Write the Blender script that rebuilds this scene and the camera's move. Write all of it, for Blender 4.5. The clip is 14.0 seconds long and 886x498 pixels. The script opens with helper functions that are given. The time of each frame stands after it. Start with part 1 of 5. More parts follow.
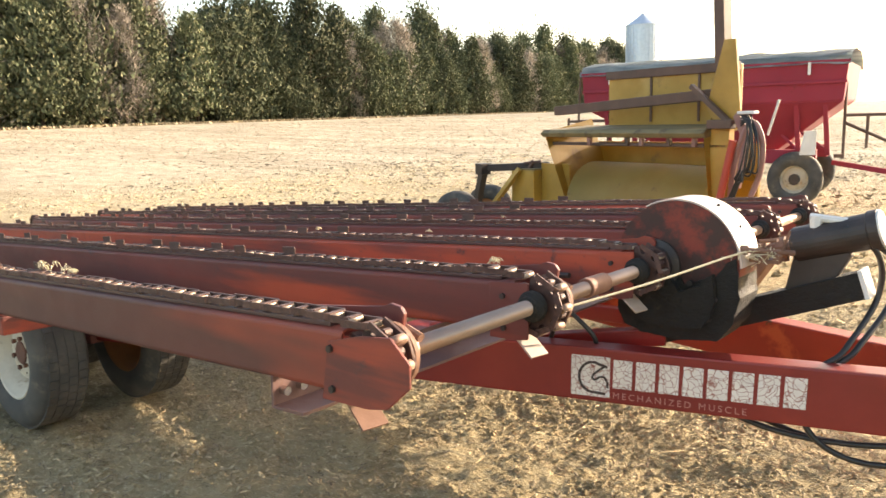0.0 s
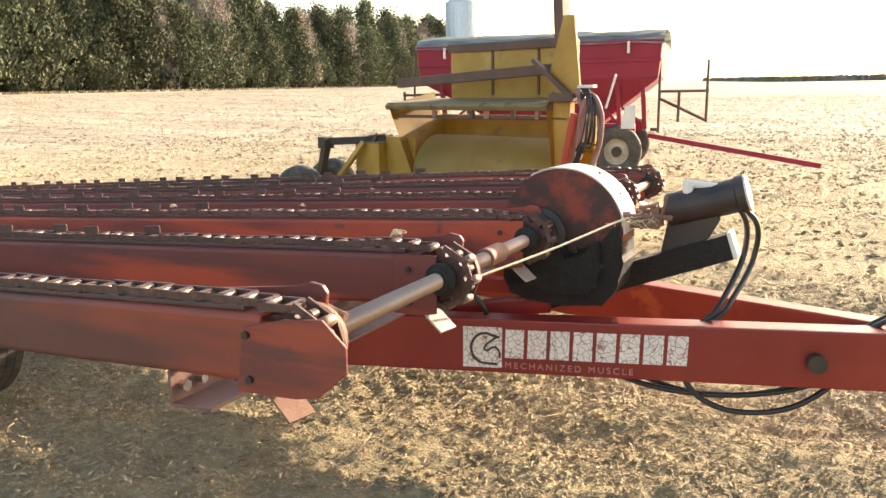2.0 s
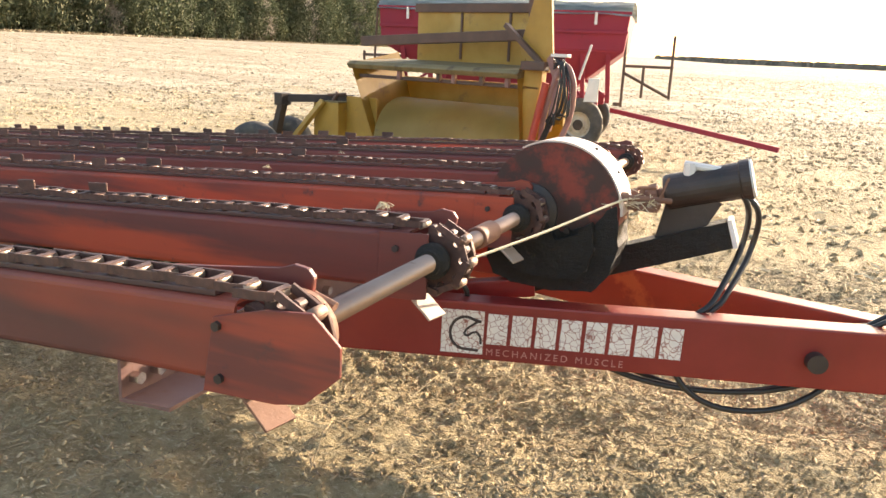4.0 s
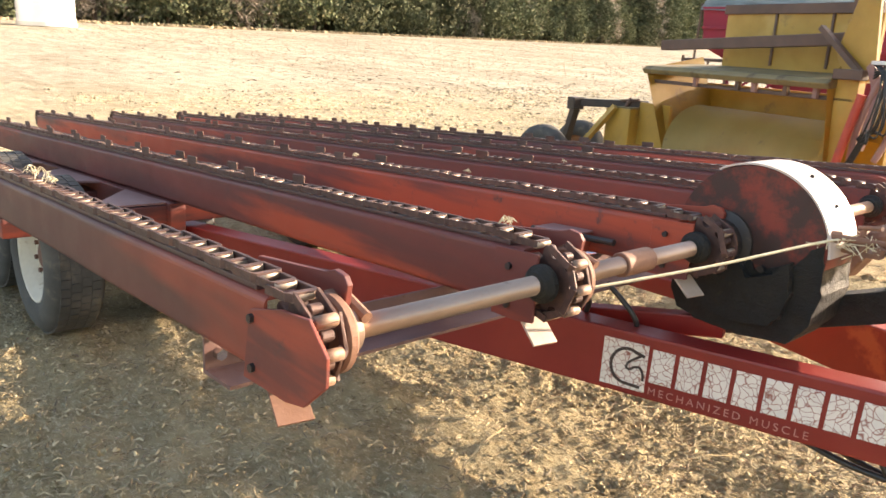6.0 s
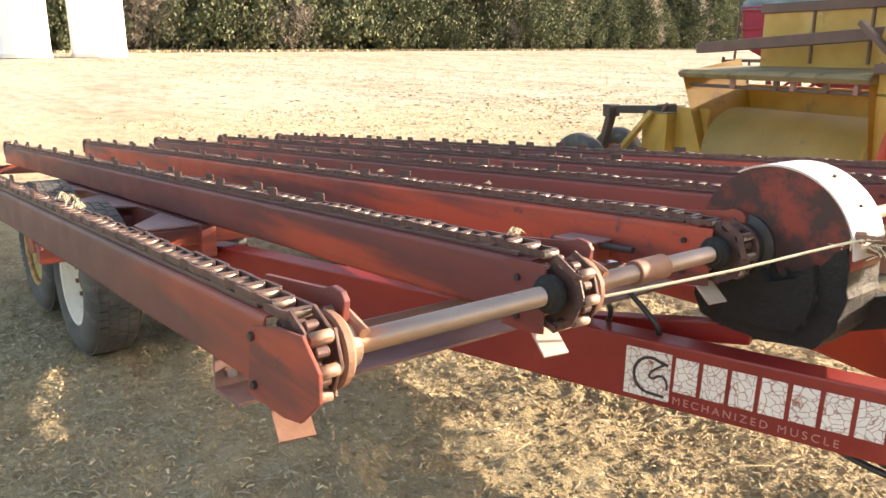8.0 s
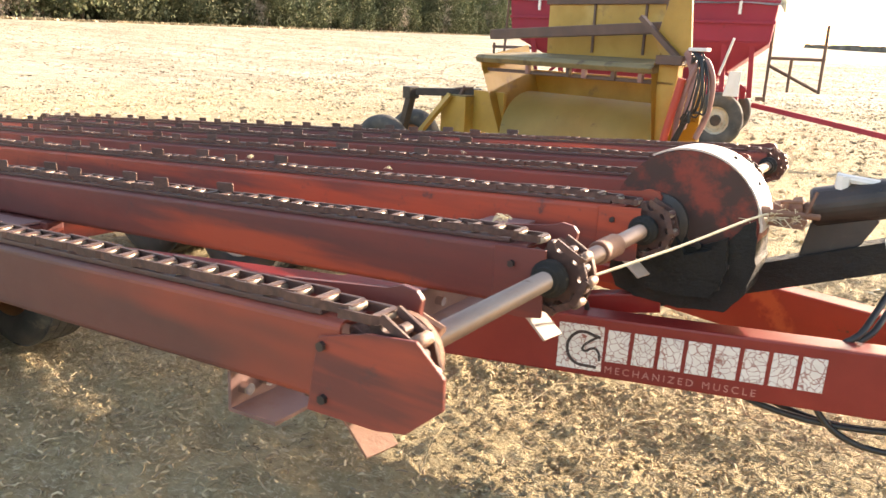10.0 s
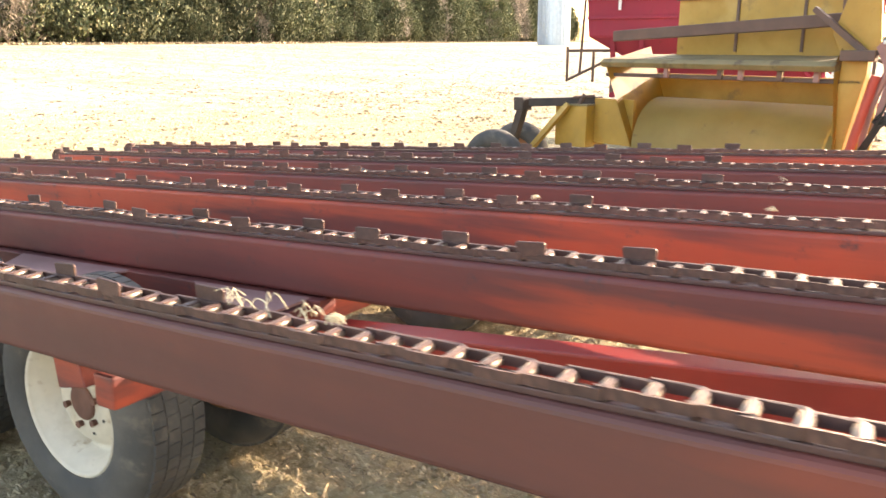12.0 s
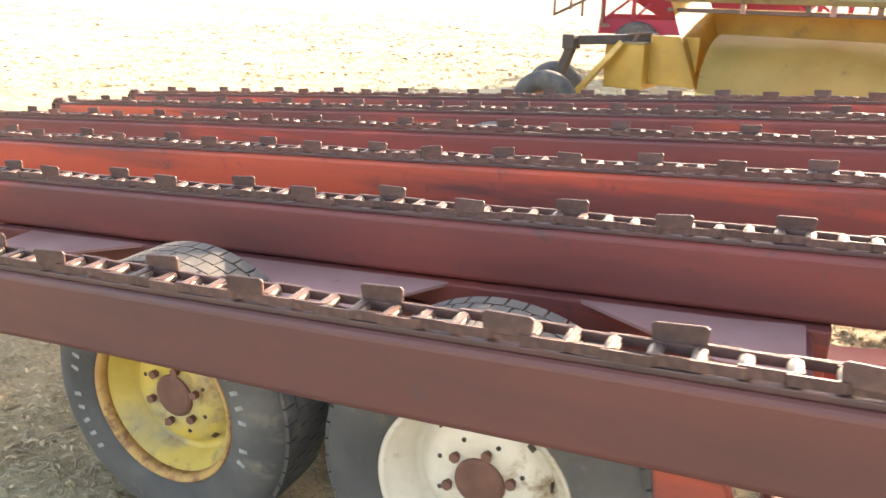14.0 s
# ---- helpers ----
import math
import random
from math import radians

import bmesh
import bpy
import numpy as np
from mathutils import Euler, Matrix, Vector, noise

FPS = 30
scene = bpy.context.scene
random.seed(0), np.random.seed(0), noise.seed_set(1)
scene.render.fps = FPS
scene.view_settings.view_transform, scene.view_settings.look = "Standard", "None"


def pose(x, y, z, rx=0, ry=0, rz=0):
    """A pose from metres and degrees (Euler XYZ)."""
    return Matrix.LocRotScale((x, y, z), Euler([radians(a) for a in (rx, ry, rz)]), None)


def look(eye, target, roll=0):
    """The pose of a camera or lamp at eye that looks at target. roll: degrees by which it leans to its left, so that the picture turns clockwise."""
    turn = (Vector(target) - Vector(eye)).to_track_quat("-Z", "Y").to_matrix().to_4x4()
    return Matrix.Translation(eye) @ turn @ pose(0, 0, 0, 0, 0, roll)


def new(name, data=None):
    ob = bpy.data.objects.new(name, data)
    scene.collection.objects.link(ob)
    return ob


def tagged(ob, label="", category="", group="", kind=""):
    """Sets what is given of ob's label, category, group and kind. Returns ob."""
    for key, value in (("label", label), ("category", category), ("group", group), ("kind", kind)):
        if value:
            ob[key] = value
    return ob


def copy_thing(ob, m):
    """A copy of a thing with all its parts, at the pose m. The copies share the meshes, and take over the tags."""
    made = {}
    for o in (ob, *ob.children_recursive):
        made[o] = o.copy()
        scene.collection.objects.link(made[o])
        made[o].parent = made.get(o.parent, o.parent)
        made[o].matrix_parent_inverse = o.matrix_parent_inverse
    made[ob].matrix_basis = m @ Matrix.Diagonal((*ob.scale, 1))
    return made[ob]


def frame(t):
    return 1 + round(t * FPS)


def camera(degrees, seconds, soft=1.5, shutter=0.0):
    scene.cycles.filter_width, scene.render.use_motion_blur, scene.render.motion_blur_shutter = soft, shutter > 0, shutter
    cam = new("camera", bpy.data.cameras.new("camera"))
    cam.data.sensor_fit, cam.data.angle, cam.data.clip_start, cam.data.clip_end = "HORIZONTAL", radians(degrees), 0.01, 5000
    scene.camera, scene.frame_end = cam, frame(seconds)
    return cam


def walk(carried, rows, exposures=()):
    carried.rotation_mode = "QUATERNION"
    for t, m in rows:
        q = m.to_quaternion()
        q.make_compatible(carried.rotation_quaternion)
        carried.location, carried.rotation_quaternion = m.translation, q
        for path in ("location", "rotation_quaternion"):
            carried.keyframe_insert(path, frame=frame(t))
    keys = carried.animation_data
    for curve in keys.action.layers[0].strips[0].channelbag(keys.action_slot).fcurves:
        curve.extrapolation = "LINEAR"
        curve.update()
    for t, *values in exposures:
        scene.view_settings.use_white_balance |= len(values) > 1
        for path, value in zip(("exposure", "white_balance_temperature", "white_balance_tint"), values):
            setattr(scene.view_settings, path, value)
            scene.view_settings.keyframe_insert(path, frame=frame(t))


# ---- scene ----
cam = camera(60.4, 14.0, shutter=0.3)
PATH = [
    (0, (1.291, -1.131, 1.447), (0.028, 0.38, 1.101), -1.8),
    (0.5, (1.273, -1.096, 1.451), (0.091, 0.471, 1.069), -0.4),
    (1, (1.134, -1.088, 1.425), (0.054, 0.542, 1.008), -1.1),
    (1.5, (1.077, -1.142, 1.415), (0.115, 0.563, 1.008), -2.4),
    (2, (1.045, -1.164, 1.423), (0.165, 0.582, 1.003), -1.1),
    (2.2, (1.018, -1.154, 1.403), (0.136, 0.591, 0.981), -1.7),
    (4.3, (0.826, -0.937, 1.404), (0.088, 0.847, 0.883), 2.7),
    (4.5, (0.914, -0.891, 1.399), (-0.044, 0.783, 0.869), 1.5),
    (5, (1.025, -0.853, 1.437), (-0.21, 0.612, 0.862), -0.3),
    (5.5, (1.076, -0.814, 1.438), (-0.233, 0.595, 0.891), -0.2),
    (6, (1.199, -0.634, 1.436), (-0.221, 0.668, 0.901), 2.5),
    (6.5, (1.248, -0.581, 1.444), (-0.273, 0.607, 0.921), -0.6),
    (7, (1.267, -0.561, 1.439), (-0.256, 0.625, 0.915), -0.5),
    (7.5, (1.26, -0.568, 1.439), (-0.267, 0.622, 0.935), -0.1),
    (8, (1.265, -0.562, 1.44), (-0.244, 0.65, 0.935), -0.2),
    (8.2, (1.275, -0.553, 1.438), (-0.211, 0.683, 0.923), -0.2),
    (10.3, (0.659, -0.93, 1.442), (-0.342, 0.714, 0.899), 2.2),
    (10.5, (0.543, -0.875, 1.446), (-0.481, 0.753, 0.898), 2.1),
    (11, (0.079, -0.879, 1.416), (-1.011, 0.711, 0.881), 2.9),
    (11.5, (-0.222, -0.96, 1.42), (-1.255, 0.659, 0.86), 2.1),
    (12, (-0.57, -0.888, 1.406), (-1.608, 0.739, 0.882), -0.3),
    (12.5, (-0.98, -0.9, 1.422), (-2.03, 0.728, 0.923), 0.4),
    (13, (-1.397, -0.935, 1.397), (-2.38, 0.725, 0.868), -0.1),
    (13.5, (-1.788, -0.943, 1.383), (-2.746, 0.7, 0.762), 0.7),
    (14, (-2.136, -0.985, 1.392), (-2.905, 0.73, 0.71), 0.5),
]
walk(cam, [(t, look(eye, target, roll)) for t, eye, target, roll in PATH],
     [(0, 1.80, 7700, 13), (2.2, 1.80, 7700, 14), (5, 1.86, 7600, 15), (8, 2.05, 7600, 15), (10.3, 2.10, 7600, 16), (11.0, 2.16, 7700, 17), (11.5, 2.34, 7900, 18), (12.5, 2.75, 8000, 18), (14, 2.90, 8000, 19)])

# ---- world, sun, exposure ----
SUN_X, SUN_Y = 1.25, 3.05            # ground shadow length per metre of height, along -x and -y
sun_dir = Vector((SUN_X, SUN_Y, 1.0)).normalized()
world = bpy.data.worlds.new("sky")
scene.world = world
world.use_nodes = True
wn = world.node_tree
sky = wn.nodes.new("ShaderNodeTexSky")
sky.sky_type = "NISHITA"
sky.sun_disc = False
sky.sun_elevation = math.asin(sun_dir.z)
sky.sun_rotation = math.atan2(sun_dir.x, sun_dir.y)
sky.air_density, sky.dust_density, sky.ozone_density = 1.0, 2.0, 1.0
wn.links.new(sky.outputs[0], wn.nodes["Background"].inputs[0])
wn.nodes["Background"].inputs[1].default_value = 0.15
sun_data = bpy.data.lights.new("sun", "SUN")
sun_data.energy, sun_data.angle, sun_data.color = 4.2, radians(0.6), (1.0, 0.905, 0.79)
sun = new("sun", sun_data)
sun.matrix_world = look(sun_dir * 50, (0, 0, 0))


# ---- materials ----
def noise_at(nt, scale, detail=6.0, rough=0.6, coord="Object", stretch=(1, 1, 1)):
    tc = nt.nodes.new("ShaderNodeTexCoord")
    mp = nt.nodes.new("ShaderNodeMapping")
    mp.inputs["Scale"].default_value = stretch
    nt.links.new(tc.outputs[coord], mp.inputs["Vector"])
    nz = nt.nodes.new("ShaderNodeTexNoise")
    nz.inputs["Scale"].default_value, nz.inputs["Detail"].default_value, nz.inputs["Roughness"].default_value = scale, detail, rough
    nt.links.new(mp.outputs[0], nz.inputs["Vector"])
    return nz.outputs["Fac"]


def ramp(nt, fac, stops):
    r = nt.nodes.new("ShaderNodeValToRGB")
    r.color_ramp.elements[0].position, r.color_ramp.elements[1].position = stops[0][0], stops[-1][0]
    for pos, _ in stops[1:-1]:
        r.color_ramp.elements.new(pos)
    for e, (pos, col) in zip(r.color_ramp.elements, stops):
        e.position = pos
        e.color = (*col, 1) if len(col) == 3 else col
    nt.links.new(fac, r.inputs[0])
    return r.outputs[0]


def mix(nt, fac, a, b):
    m = nt.nodes.new("ShaderNodeMix")
    m.data_type = "RGBA"
    for sock, v in ((m.inputs[0], fac), (m.inputs[6], a), (m.inputs[7], b)):
        if isinstance(v, bpy.types.NodeSocket):
            nt.links.new(v, sock)
        elif isinstance(v, (int, float)):
            sock.default_value = v
        else:
            sock.default_value = (*v, 1)
    return m.outputs[2]


def material(name, colours, scale=3.0, rough=0.6, metal=0.0, bump=0.2, bump_scale=60.0, wear=None, wear_scale=9.0, wear_at=(0.58, 0.66),
             wear2=None, wear2_scale=2.0, wear2_at=(0.55, 0.7), stretch=(1, 1, 1), vary=0.0, distance=0.004, coat=0.0):
    """Paint or stuff with a broad mottle of colours, optional wear at two sizes and a fine relief."""
    m = bpy.data.materials.new(name)
    m.use_nodes = True
    nt = m.node_tree
    b = nt.nodes["Principled BSDF"]
    n = len(colours)
    base = ramp(nt, noise_at(nt, scale, stretch=stretch), [(0.3 + 0.4 * i / max(1, n - 1), c) for i, c in enumerate(colours)]) if n > 1 else None
    col = base if base is not None else colours[0]
    if wear2:
        col = mix(nt, ramp(nt, noise_at(nt, wear2_scale, 5, 0.55, stretch=stretch), [(wear2_at[0], (0, 0, 0)), (wear2_at[1], (1, 1, 1))]), col, wear2)
    if wear:
        col = mix(nt, ramp(nt, noise_at(nt, wear_scale, 9, 0.7), [(wear_at[0], (0, 0, 0)), (wear_at[1], (1, 1, 1))]), col, wear)
    if vary:
        oi = nt.nodes.new("ShaderNodeObjectInfo")
        hs = nt.nodes.new("ShaderNodeHueSaturation")
        mr = nt.nodes.new("ShaderNodeMapRange")
        mr.inputs[3].default_value, mr.inputs[4].default_value = 1 - vary, 1 + vary
        nt.links.new(oi.outputs["Random"], mr.inputs[0])
        nt.links.new(mr.outputs[0], hs.inputs["Value"])
        if isinstance(col, bpy.types.NodeSocket):
            nt.links.new(col, hs.inputs["Color"])
        else:
            hs.inputs["Color"].default_value = (*col, 1)
        col = hs.outputs[0]
    if isinstance(col, bpy.types.NodeSocket):
        nt.links.new(col, b.inputs["Base Color"])
    else:
        b.inputs["Base Color"].default_value = (*col, 1)
    fine = noise_at(nt, bump_scale, 8, 0.7)
    rr = nt.nodes.new("ShaderNodeMapRange")
    rr.inputs[3].default_value, rr.inputs[4].default_value = max(0.05, rough - 0.15), min(1.0, rough + 0.15)
    nt.links.new(noise_at(nt, scale * 4), rr.inputs[0])
    nt.links.new(rr.outputs[0], b.inputs["Roughness"])
    b.inputs["Metallic"].default_value = metal
    b.inputs["Coat Weight"].default_value = coat
    bp = nt.nodes.new("ShaderNodeBump")
    bp.inputs["Strength"].default_value, bp.inputs["Distance"].default_value = bump, distance
    nt.links.new(fine, bp.inputs["Height"])
    nt.links.new(bp.outputs[0], b.inputs["Normal"])
    return m


RUST = (0.13, 0.05, 0.028)
red_beam = material("faded_red_beam_paint", [(0.092, 0.029, 0.026), (0.138, 0.034, 0.027), (0.195, 0.039, 0.027)], 1.6, 0.56, wear=(0.075, 0.033, 0.032), wear_scale=14, wear_at=(0.6, 0.72),
                    wear2=(0.40, 0.062, 0.026), wear2_scale=1.15, wear2_at=(0.51, 0.63), stretch=(0.5, 1, 4.5), bump=0.15, bump_scale=90)
# the first rail is browner than the others, and redder towards its front end
brown_beam = material("brown_beam_paint", [(0.074, 0.029, 0.025), (0.102, 0.034, 0.027), (0.132, 0.039, 0.029)], 1.6, 0.56, wear=(0.075, 0.036, 0.033), wear_scale=14, wear_at=(0.6, 0.72), stretch=(0.5, 1, 4.5), bump=0.15, bump_scale=90)


def red_towards_front(m):
    nt = m.node_tree
    bs = nt.nodes["Principled BSDF"]
    old = bs.inputs["Base Color"].links[0].from_socket
    tc = nt.nodes.new("ShaderNodeTexCoord")
    sep = nt.nodes.new("ShaderNodeSeparateXYZ")
    nt.links.new(tc.outputs["Object"], sep.inputs[0])
    along = nt.nodes.new("ShaderNodeMapRange")
    along.inputs[1].default_value, along.inputs[2].default_value = -1.3, -0.2
    along.inputs[3].default_value, along.inputs[4].default_value = -0.22, 0.10
    nt.links.new(sep.outputs[0], along.inputs[0])
    add = nt.nodes.new("ShaderNodeMath")
    nt.links.new(noise_at(nt, 1.7, 3, 0.5, stretch=(0.6, 1, 3.0)), add.inputs[0])
    nt.links.new(along.outputs[0], add.inputs[1])
    left = ramp(nt, add.outputs[0], [(0.50, (0, 0, 0)), (0.68, (1, 1, 1))])
    nt.links.new(mix(nt, left, old, (0.28, 0.050, 0.025)), bs.inputs["Base Color"])


red_towards_front(brown_beam)
red_frame = material("glossy_red_frame_paint", [(0.16, 0.011, 0.011), (0.21, 0.016, 0.013), (0.27, 0.026, 0.015)], 1.8, 0.42, wear=RUST, wear_scale=11, wear_at=(0.66, 0.72), bump=0.08)
red_worn = material("worn_red_frame_paint", [(0.22, 0.018, 0.012), (0.36, 0.045, 0.018)], 2.0, 0.5, wear=(0.06, 0.05, 0.02), wear_scale=3.2, wear_at=(0.62, 0.66),
                    wear2=(0.45, 0.09, 0.03), wear2_scale=5.0, wear2_at=(0.6, 0.66), bump=0.15)
chain_steel = material("rusty_chain_steel", [(0.052, 0.028, 0.024), (0.085, 0.044, 0.036), (0.13, 0.070, 0.052)], 40, 0.55, metal=0.25, bump=0.4, bump_scale=150, vary=0.2)
roller_steel = material("polished_roller_steel", [(0.28, 0.205, 0.145), (0.46, 0.36, 0.265)], 30, 0.42, metal=0.25, bump=0.2, bump_scale=120)
dark_rail = material("greasy_rail_steel", [(0.055, 0.035, 0.033), (0.10, 0.045, 0.04)], 6, 0.5, metal=0.2, bump=0.3, bump_scale=80)
shaft_steel = material("bare_shaft_steel", [(0.33, 0.22, 0.165), (0.52, 0.39, 0.31)], 6, 0.34, metal=0.6, bump=0.03, bump_scale=60, wear=(0.20, 0.10, 0.065), wear_scale=22, wear_at=(0.62, 0.74), stretch=(1, 0.35, 1))
black_iron = material("greasy_black_iron", [(0.018, 0.016, 0.015), (0.05, 0.035, 0.03)], 9, 0.5, metal=0.1, bump=0.4, bump_scale=60, wear=(0.14, 0.1, 0.07), wear_scale=18, wear_at=(0.64, 0.74))
rust_iron = material("rusted_bare_iron", [(0.16, 0.075, 0.045), (0.28, 0.15, 0.10)], 12, 0.7, metal=0.15, bump=0.4, bump_scale=90)
barrel_iron = material("worn_barrel_iron", [(0.16, 0.085, 0.055), (0.33, 0.21, 0.14)], 22, 0.55, metal=0.2, bump=0.4, bump_scale=90, vary=0.25)
tray_dust = material("dusty_khaki_paint", [(0.17, 0.125, 0.055), (0.25, 0.19, 0.088)], 4, 0.75, bump=0.2, wear=(0.10, 0.065, 0.035), wear_scale=7, wear_at=(0.55, 0.68))
pink_plate = material("sunbleached_red_plate", [(0.24, 0.12, 0.10), (0.32, 0.18, 0.16)], 5, 0.6, bump=0.15, wear=RUST, wear_scale=16, wear_at=(0.64, 0.72))
drum_paint = material("chipped_housing_paint", [(0.022, 0.012, 0.010), (0.07, 0.016, 0.012)], 5, 0.55, wear=(0.20, 0.026, 0.014), wear_scale=5.0, wear_at=(0.48, 0.60), bump=0.3, bump_scale=50)
# bare metal whose pale colour includes the sun on the rim's upper arc
drum_rim = material("sunlit_bare_rim", [(0.50, 0.40, 0.35), (0.64, 0.57, 0.52)], 6, 0.42, metal=0.1, bump=0.25, wear=RUST, wear_scale=8, wear_at=(0.63, 0.7))
oily_black = material("oily_black_paint", [(0.006, 0.006, 0.005), (0.016, 0.014, 0.010)], 8, 0.72, bump=0.9, bump_scale=12, distance=0.03, wear=(0.05, 0.045, 0.02), wear_scale=10, wear_at=(0.62, 0.72))
rubber = material("dusty_tyre_rubber", [(0.040, 0.038, 0.036), (0.070, 0.065, 0.058), (0.11, 0.10, 0.085)], 5, 0.85, bump=0.4, bump_scale=90, wear=(0.17, 0.145, 0.105), wear_scale=8, wear_at=(0.56, 0.75))
hose_rubber = material("black_hose_rubber", [(0.014, 0.014, 0.014), (0.024, 0.023, 0.022)], 20, 0.4, bump=0.1)
sidewall_white = material("scuffed_sidewall_white", [(0.12, 0.12, 0.115), (0.30, 0.29, 0.27)], 25, 0.7, bump=0.2)
rim_white = material("cream_rim_paint", [(0.50, 0.44, 0.34), (0.64, 0.575, 0.46)], 9, 0.5, wear=(0.22, 0.12, 0.065), wear_scale=10, wear_at=(0.56, 0.70), wear2=(0.40, 0.33, 0.23), wear2_scale=5, wear2_at=(0.52, 0.66), bump=0.1)
rim_yellow = material("yellow_rim_paint", [(0.42, 0.29, 0.055), (0.56, 0.40, 0.09)], 6, 0.5, wear=(0.20, 0.10, 0.04), wear_scale=8, wear_at=(0.52, 0.66), wear2=(0.30, 0.25, 0.13), wear2_scale=4.5, wear2_at=(0.48, 0.62), bump=0.15)
rim_rust = material("rusted_rim_edge", [(0.34, 0.17, 0.05), (0.46, 0.28, 0.09)], 14, 0.7, bump=0.3, wear=(0.18, 0.08, 0.035), wear_scale=16, wear_at=(0.5, 0.62))
dull_plate = material("dull_weathered_plate", [(0.12, 0.062, 0.055), (0.19, 0.105, 0.09)], 5, 0.55, bump=0.2, wear=RUST, wear_scale=12, wear_at=(0.6, 0.7))
rim_brown = material("rusted_rim_paint", [(0.2, 0.08, 0.03), (0.33, 0.14, 0.05)], 6, 0.6, bump=0.2)
yellow_paint = material("dull_yellow_paint", [(0.28, 0.155, 0.022), (0.36, 0.205, 0.03), (0.43, 0.265, 0.055)], 2.5, 0.5, wear=(0.20, 0.115, 0.035), wear_scale=4, wear_at=(0.57, 0.72),
                        wear2=(0.52, 0.36, 0.12), wear2_scale=1.2, bump=0.1)
yellow_drum = material("worn_yellow_sheet", [(0.37, 0.25, 0.07), (0.48, 0.35, 0.12)], 2.0, 0.55, wear=(0.3, 0.2, 0.08), wear_scale=12, wear_at=(0.62, 0.7), bump=0.1)
brown_steel = material("brown_weathered_steel", [(0.07, 0.04, 0.03), (0.13, 0.072, 0.05)], 6, 0.6, bump=0.2)
wagon_red = material("wagon_crimson_paint", [(0.22, 0.019, 0.037), (0.29, 0.028, 0.050)], 1.5, 0.82, wear=(0.16, 0.025, 0.028), wear_scale=4, wear_at=(0.6, 0.7), bump=0.05)
tarp_mat = material("grey_green_tarp", [(0.14, 0.17, 0.16), (0.46, 0.50, 0.48)], 3.5, 0.6, bump=0.6, bump_scale=6, distance=0.02, stretch=(0.6, 2, 2))
galvanized = material("galvanized_sheet", [(0.42, 0.5, 0.58), (0.56, 0.63, 0.7)], 0.5, 0.4, metal=0.5, bump=0.1, stretch=(4, 4, 0.2))
white_tank = material("white_tank_paint", [(0.74, 0.75, 0.76), (0.82, 0.82, 0.82)], 0.6, 0.5, bump=0.05)
decal_white = material("cracked_white_decal", [(0.62, 0.58, 0.54), (0.72, 0.68, 0.64)], 12, 0.5, wear=(0.24, 0.03, 0.02), wear_scale=34, wear_at=(0.64, 0.67), bump=0.1)


def crack(m, scale, width, colour):
    """Fine cracks through the paint, between cells of uneven size."""
    nt = m.node_tree
    bs = nt.nodes["Principled BSDF"]
    old = bs.inputs["Base Color"].links[0].from_socket
    tc = nt.nodes.new("ShaderNodeTexCoord")
    nz = nt.nodes.new("ShaderNodeTexNoise")
    nz.inputs["Scale"].default_value = 14
    add = nt.nodes.new("ShaderNodeMix")
    add.data_type = "VECTOR"
    add.inputs[0].default_value = 0.06
    nt.links.new(tc.outputs["Object"], nz.inputs["Vector"])
    nt.links.new(tc.outputs["Object"], add.inputs[4])
    nt.links.new(nz.outputs["Color"], add.inputs[5])
    vo = nt.nodes.new("ShaderNodeTexVoronoi")
    vo.feature = "DISTANCE_TO_EDGE"
    vo.inputs["Scale"].default_value = scale
    nt.links.new(add.outputs[1], vo.inputs["Vector"])
    f = ramp(nt, vo.outputs["Distance"], [(0.0, (1, 1, 1)), (width, (0, 0, 0))])
    nt.links.new(mix(nt, f, old, colour), bs.inputs["Base Color"])


crack(decal_white, 48, 0.07, (0.26, 0.07, 0.05))
decal_black = material("black_decal_ink", [(0.03, 0.02, 0.02), (0.05, 0.03, 0.03)], 12, 0.5, bump=0.1)
decal_red_text = material("faded_decal_text", [(0.36, 0.13, 0.12), (0.48, 0.24, 0.22)], 30, 0.5, bump=0.1)
decal_grey = material("white_plastic", [(0.62, 0.6, 0.56), (0.72, 0.7, 0.66)], 8, 0.5, bump=0.1)
red_hydraulic = material("red_cylinder_paint", [(0.36, 0.04, 0.025), (0.46, 0.06, 0.03)], 6, 0.45, wear=RUST, wear_scale=14, wear_at=(0.64, 0.7), bump=0.1)
chrome = material("chrome_rod", [(0.6, 0.6, 0.6), (0.7, 0.7, 0.7)], 5, 0.18, metal=1.0, bump=0.02)
twine_mat = material("pale_baler_twine", [(0.5, 0.42, 0.26), (0.68, 0.6, 0.42)], 30, 0.8, bump=0.3)
bark = material("cedar_bark", [(0.07, 0.045, 0.03), (0.13, 0.09, 0.06)], 4, 0.9, bump=0.4)


# ---- mesh helpers ----
def part(name, bm, mat, parent=None, label="", smooth=False, at=None):
    me = bpy.data.meshes.new(name)
    bmesh.ops.recalc_face_normals(bm, faces=bm.faces)
    bm.to_mesh(me)
    bm.free()
    if smooth:
        for p in me.polygons:
            p.use_smooth = True
    me.materials.append(mat)
    ob = new(name, me)
    if parent is not None:
        ob.parent = parent
    if at is not None:
        ob.matrix_basis = at
    if label:
        tagged(ob, label)
    return ob


def thing(name, label, category, at=None, group="", kind=""):
    ob = new(name)
    ob.empty_display_size = 0.1
    if at is not None:
        ob.matrix_basis = at
    return tagged(ob, label, category, group, kind)


def bevelled(bm, width=0.004, seg=2):
    bmesh.ops.bevel(bm, geom=bm.edges[:], offset=width, segments=seg, profile=0.6, affect="EDGES")
    return bm


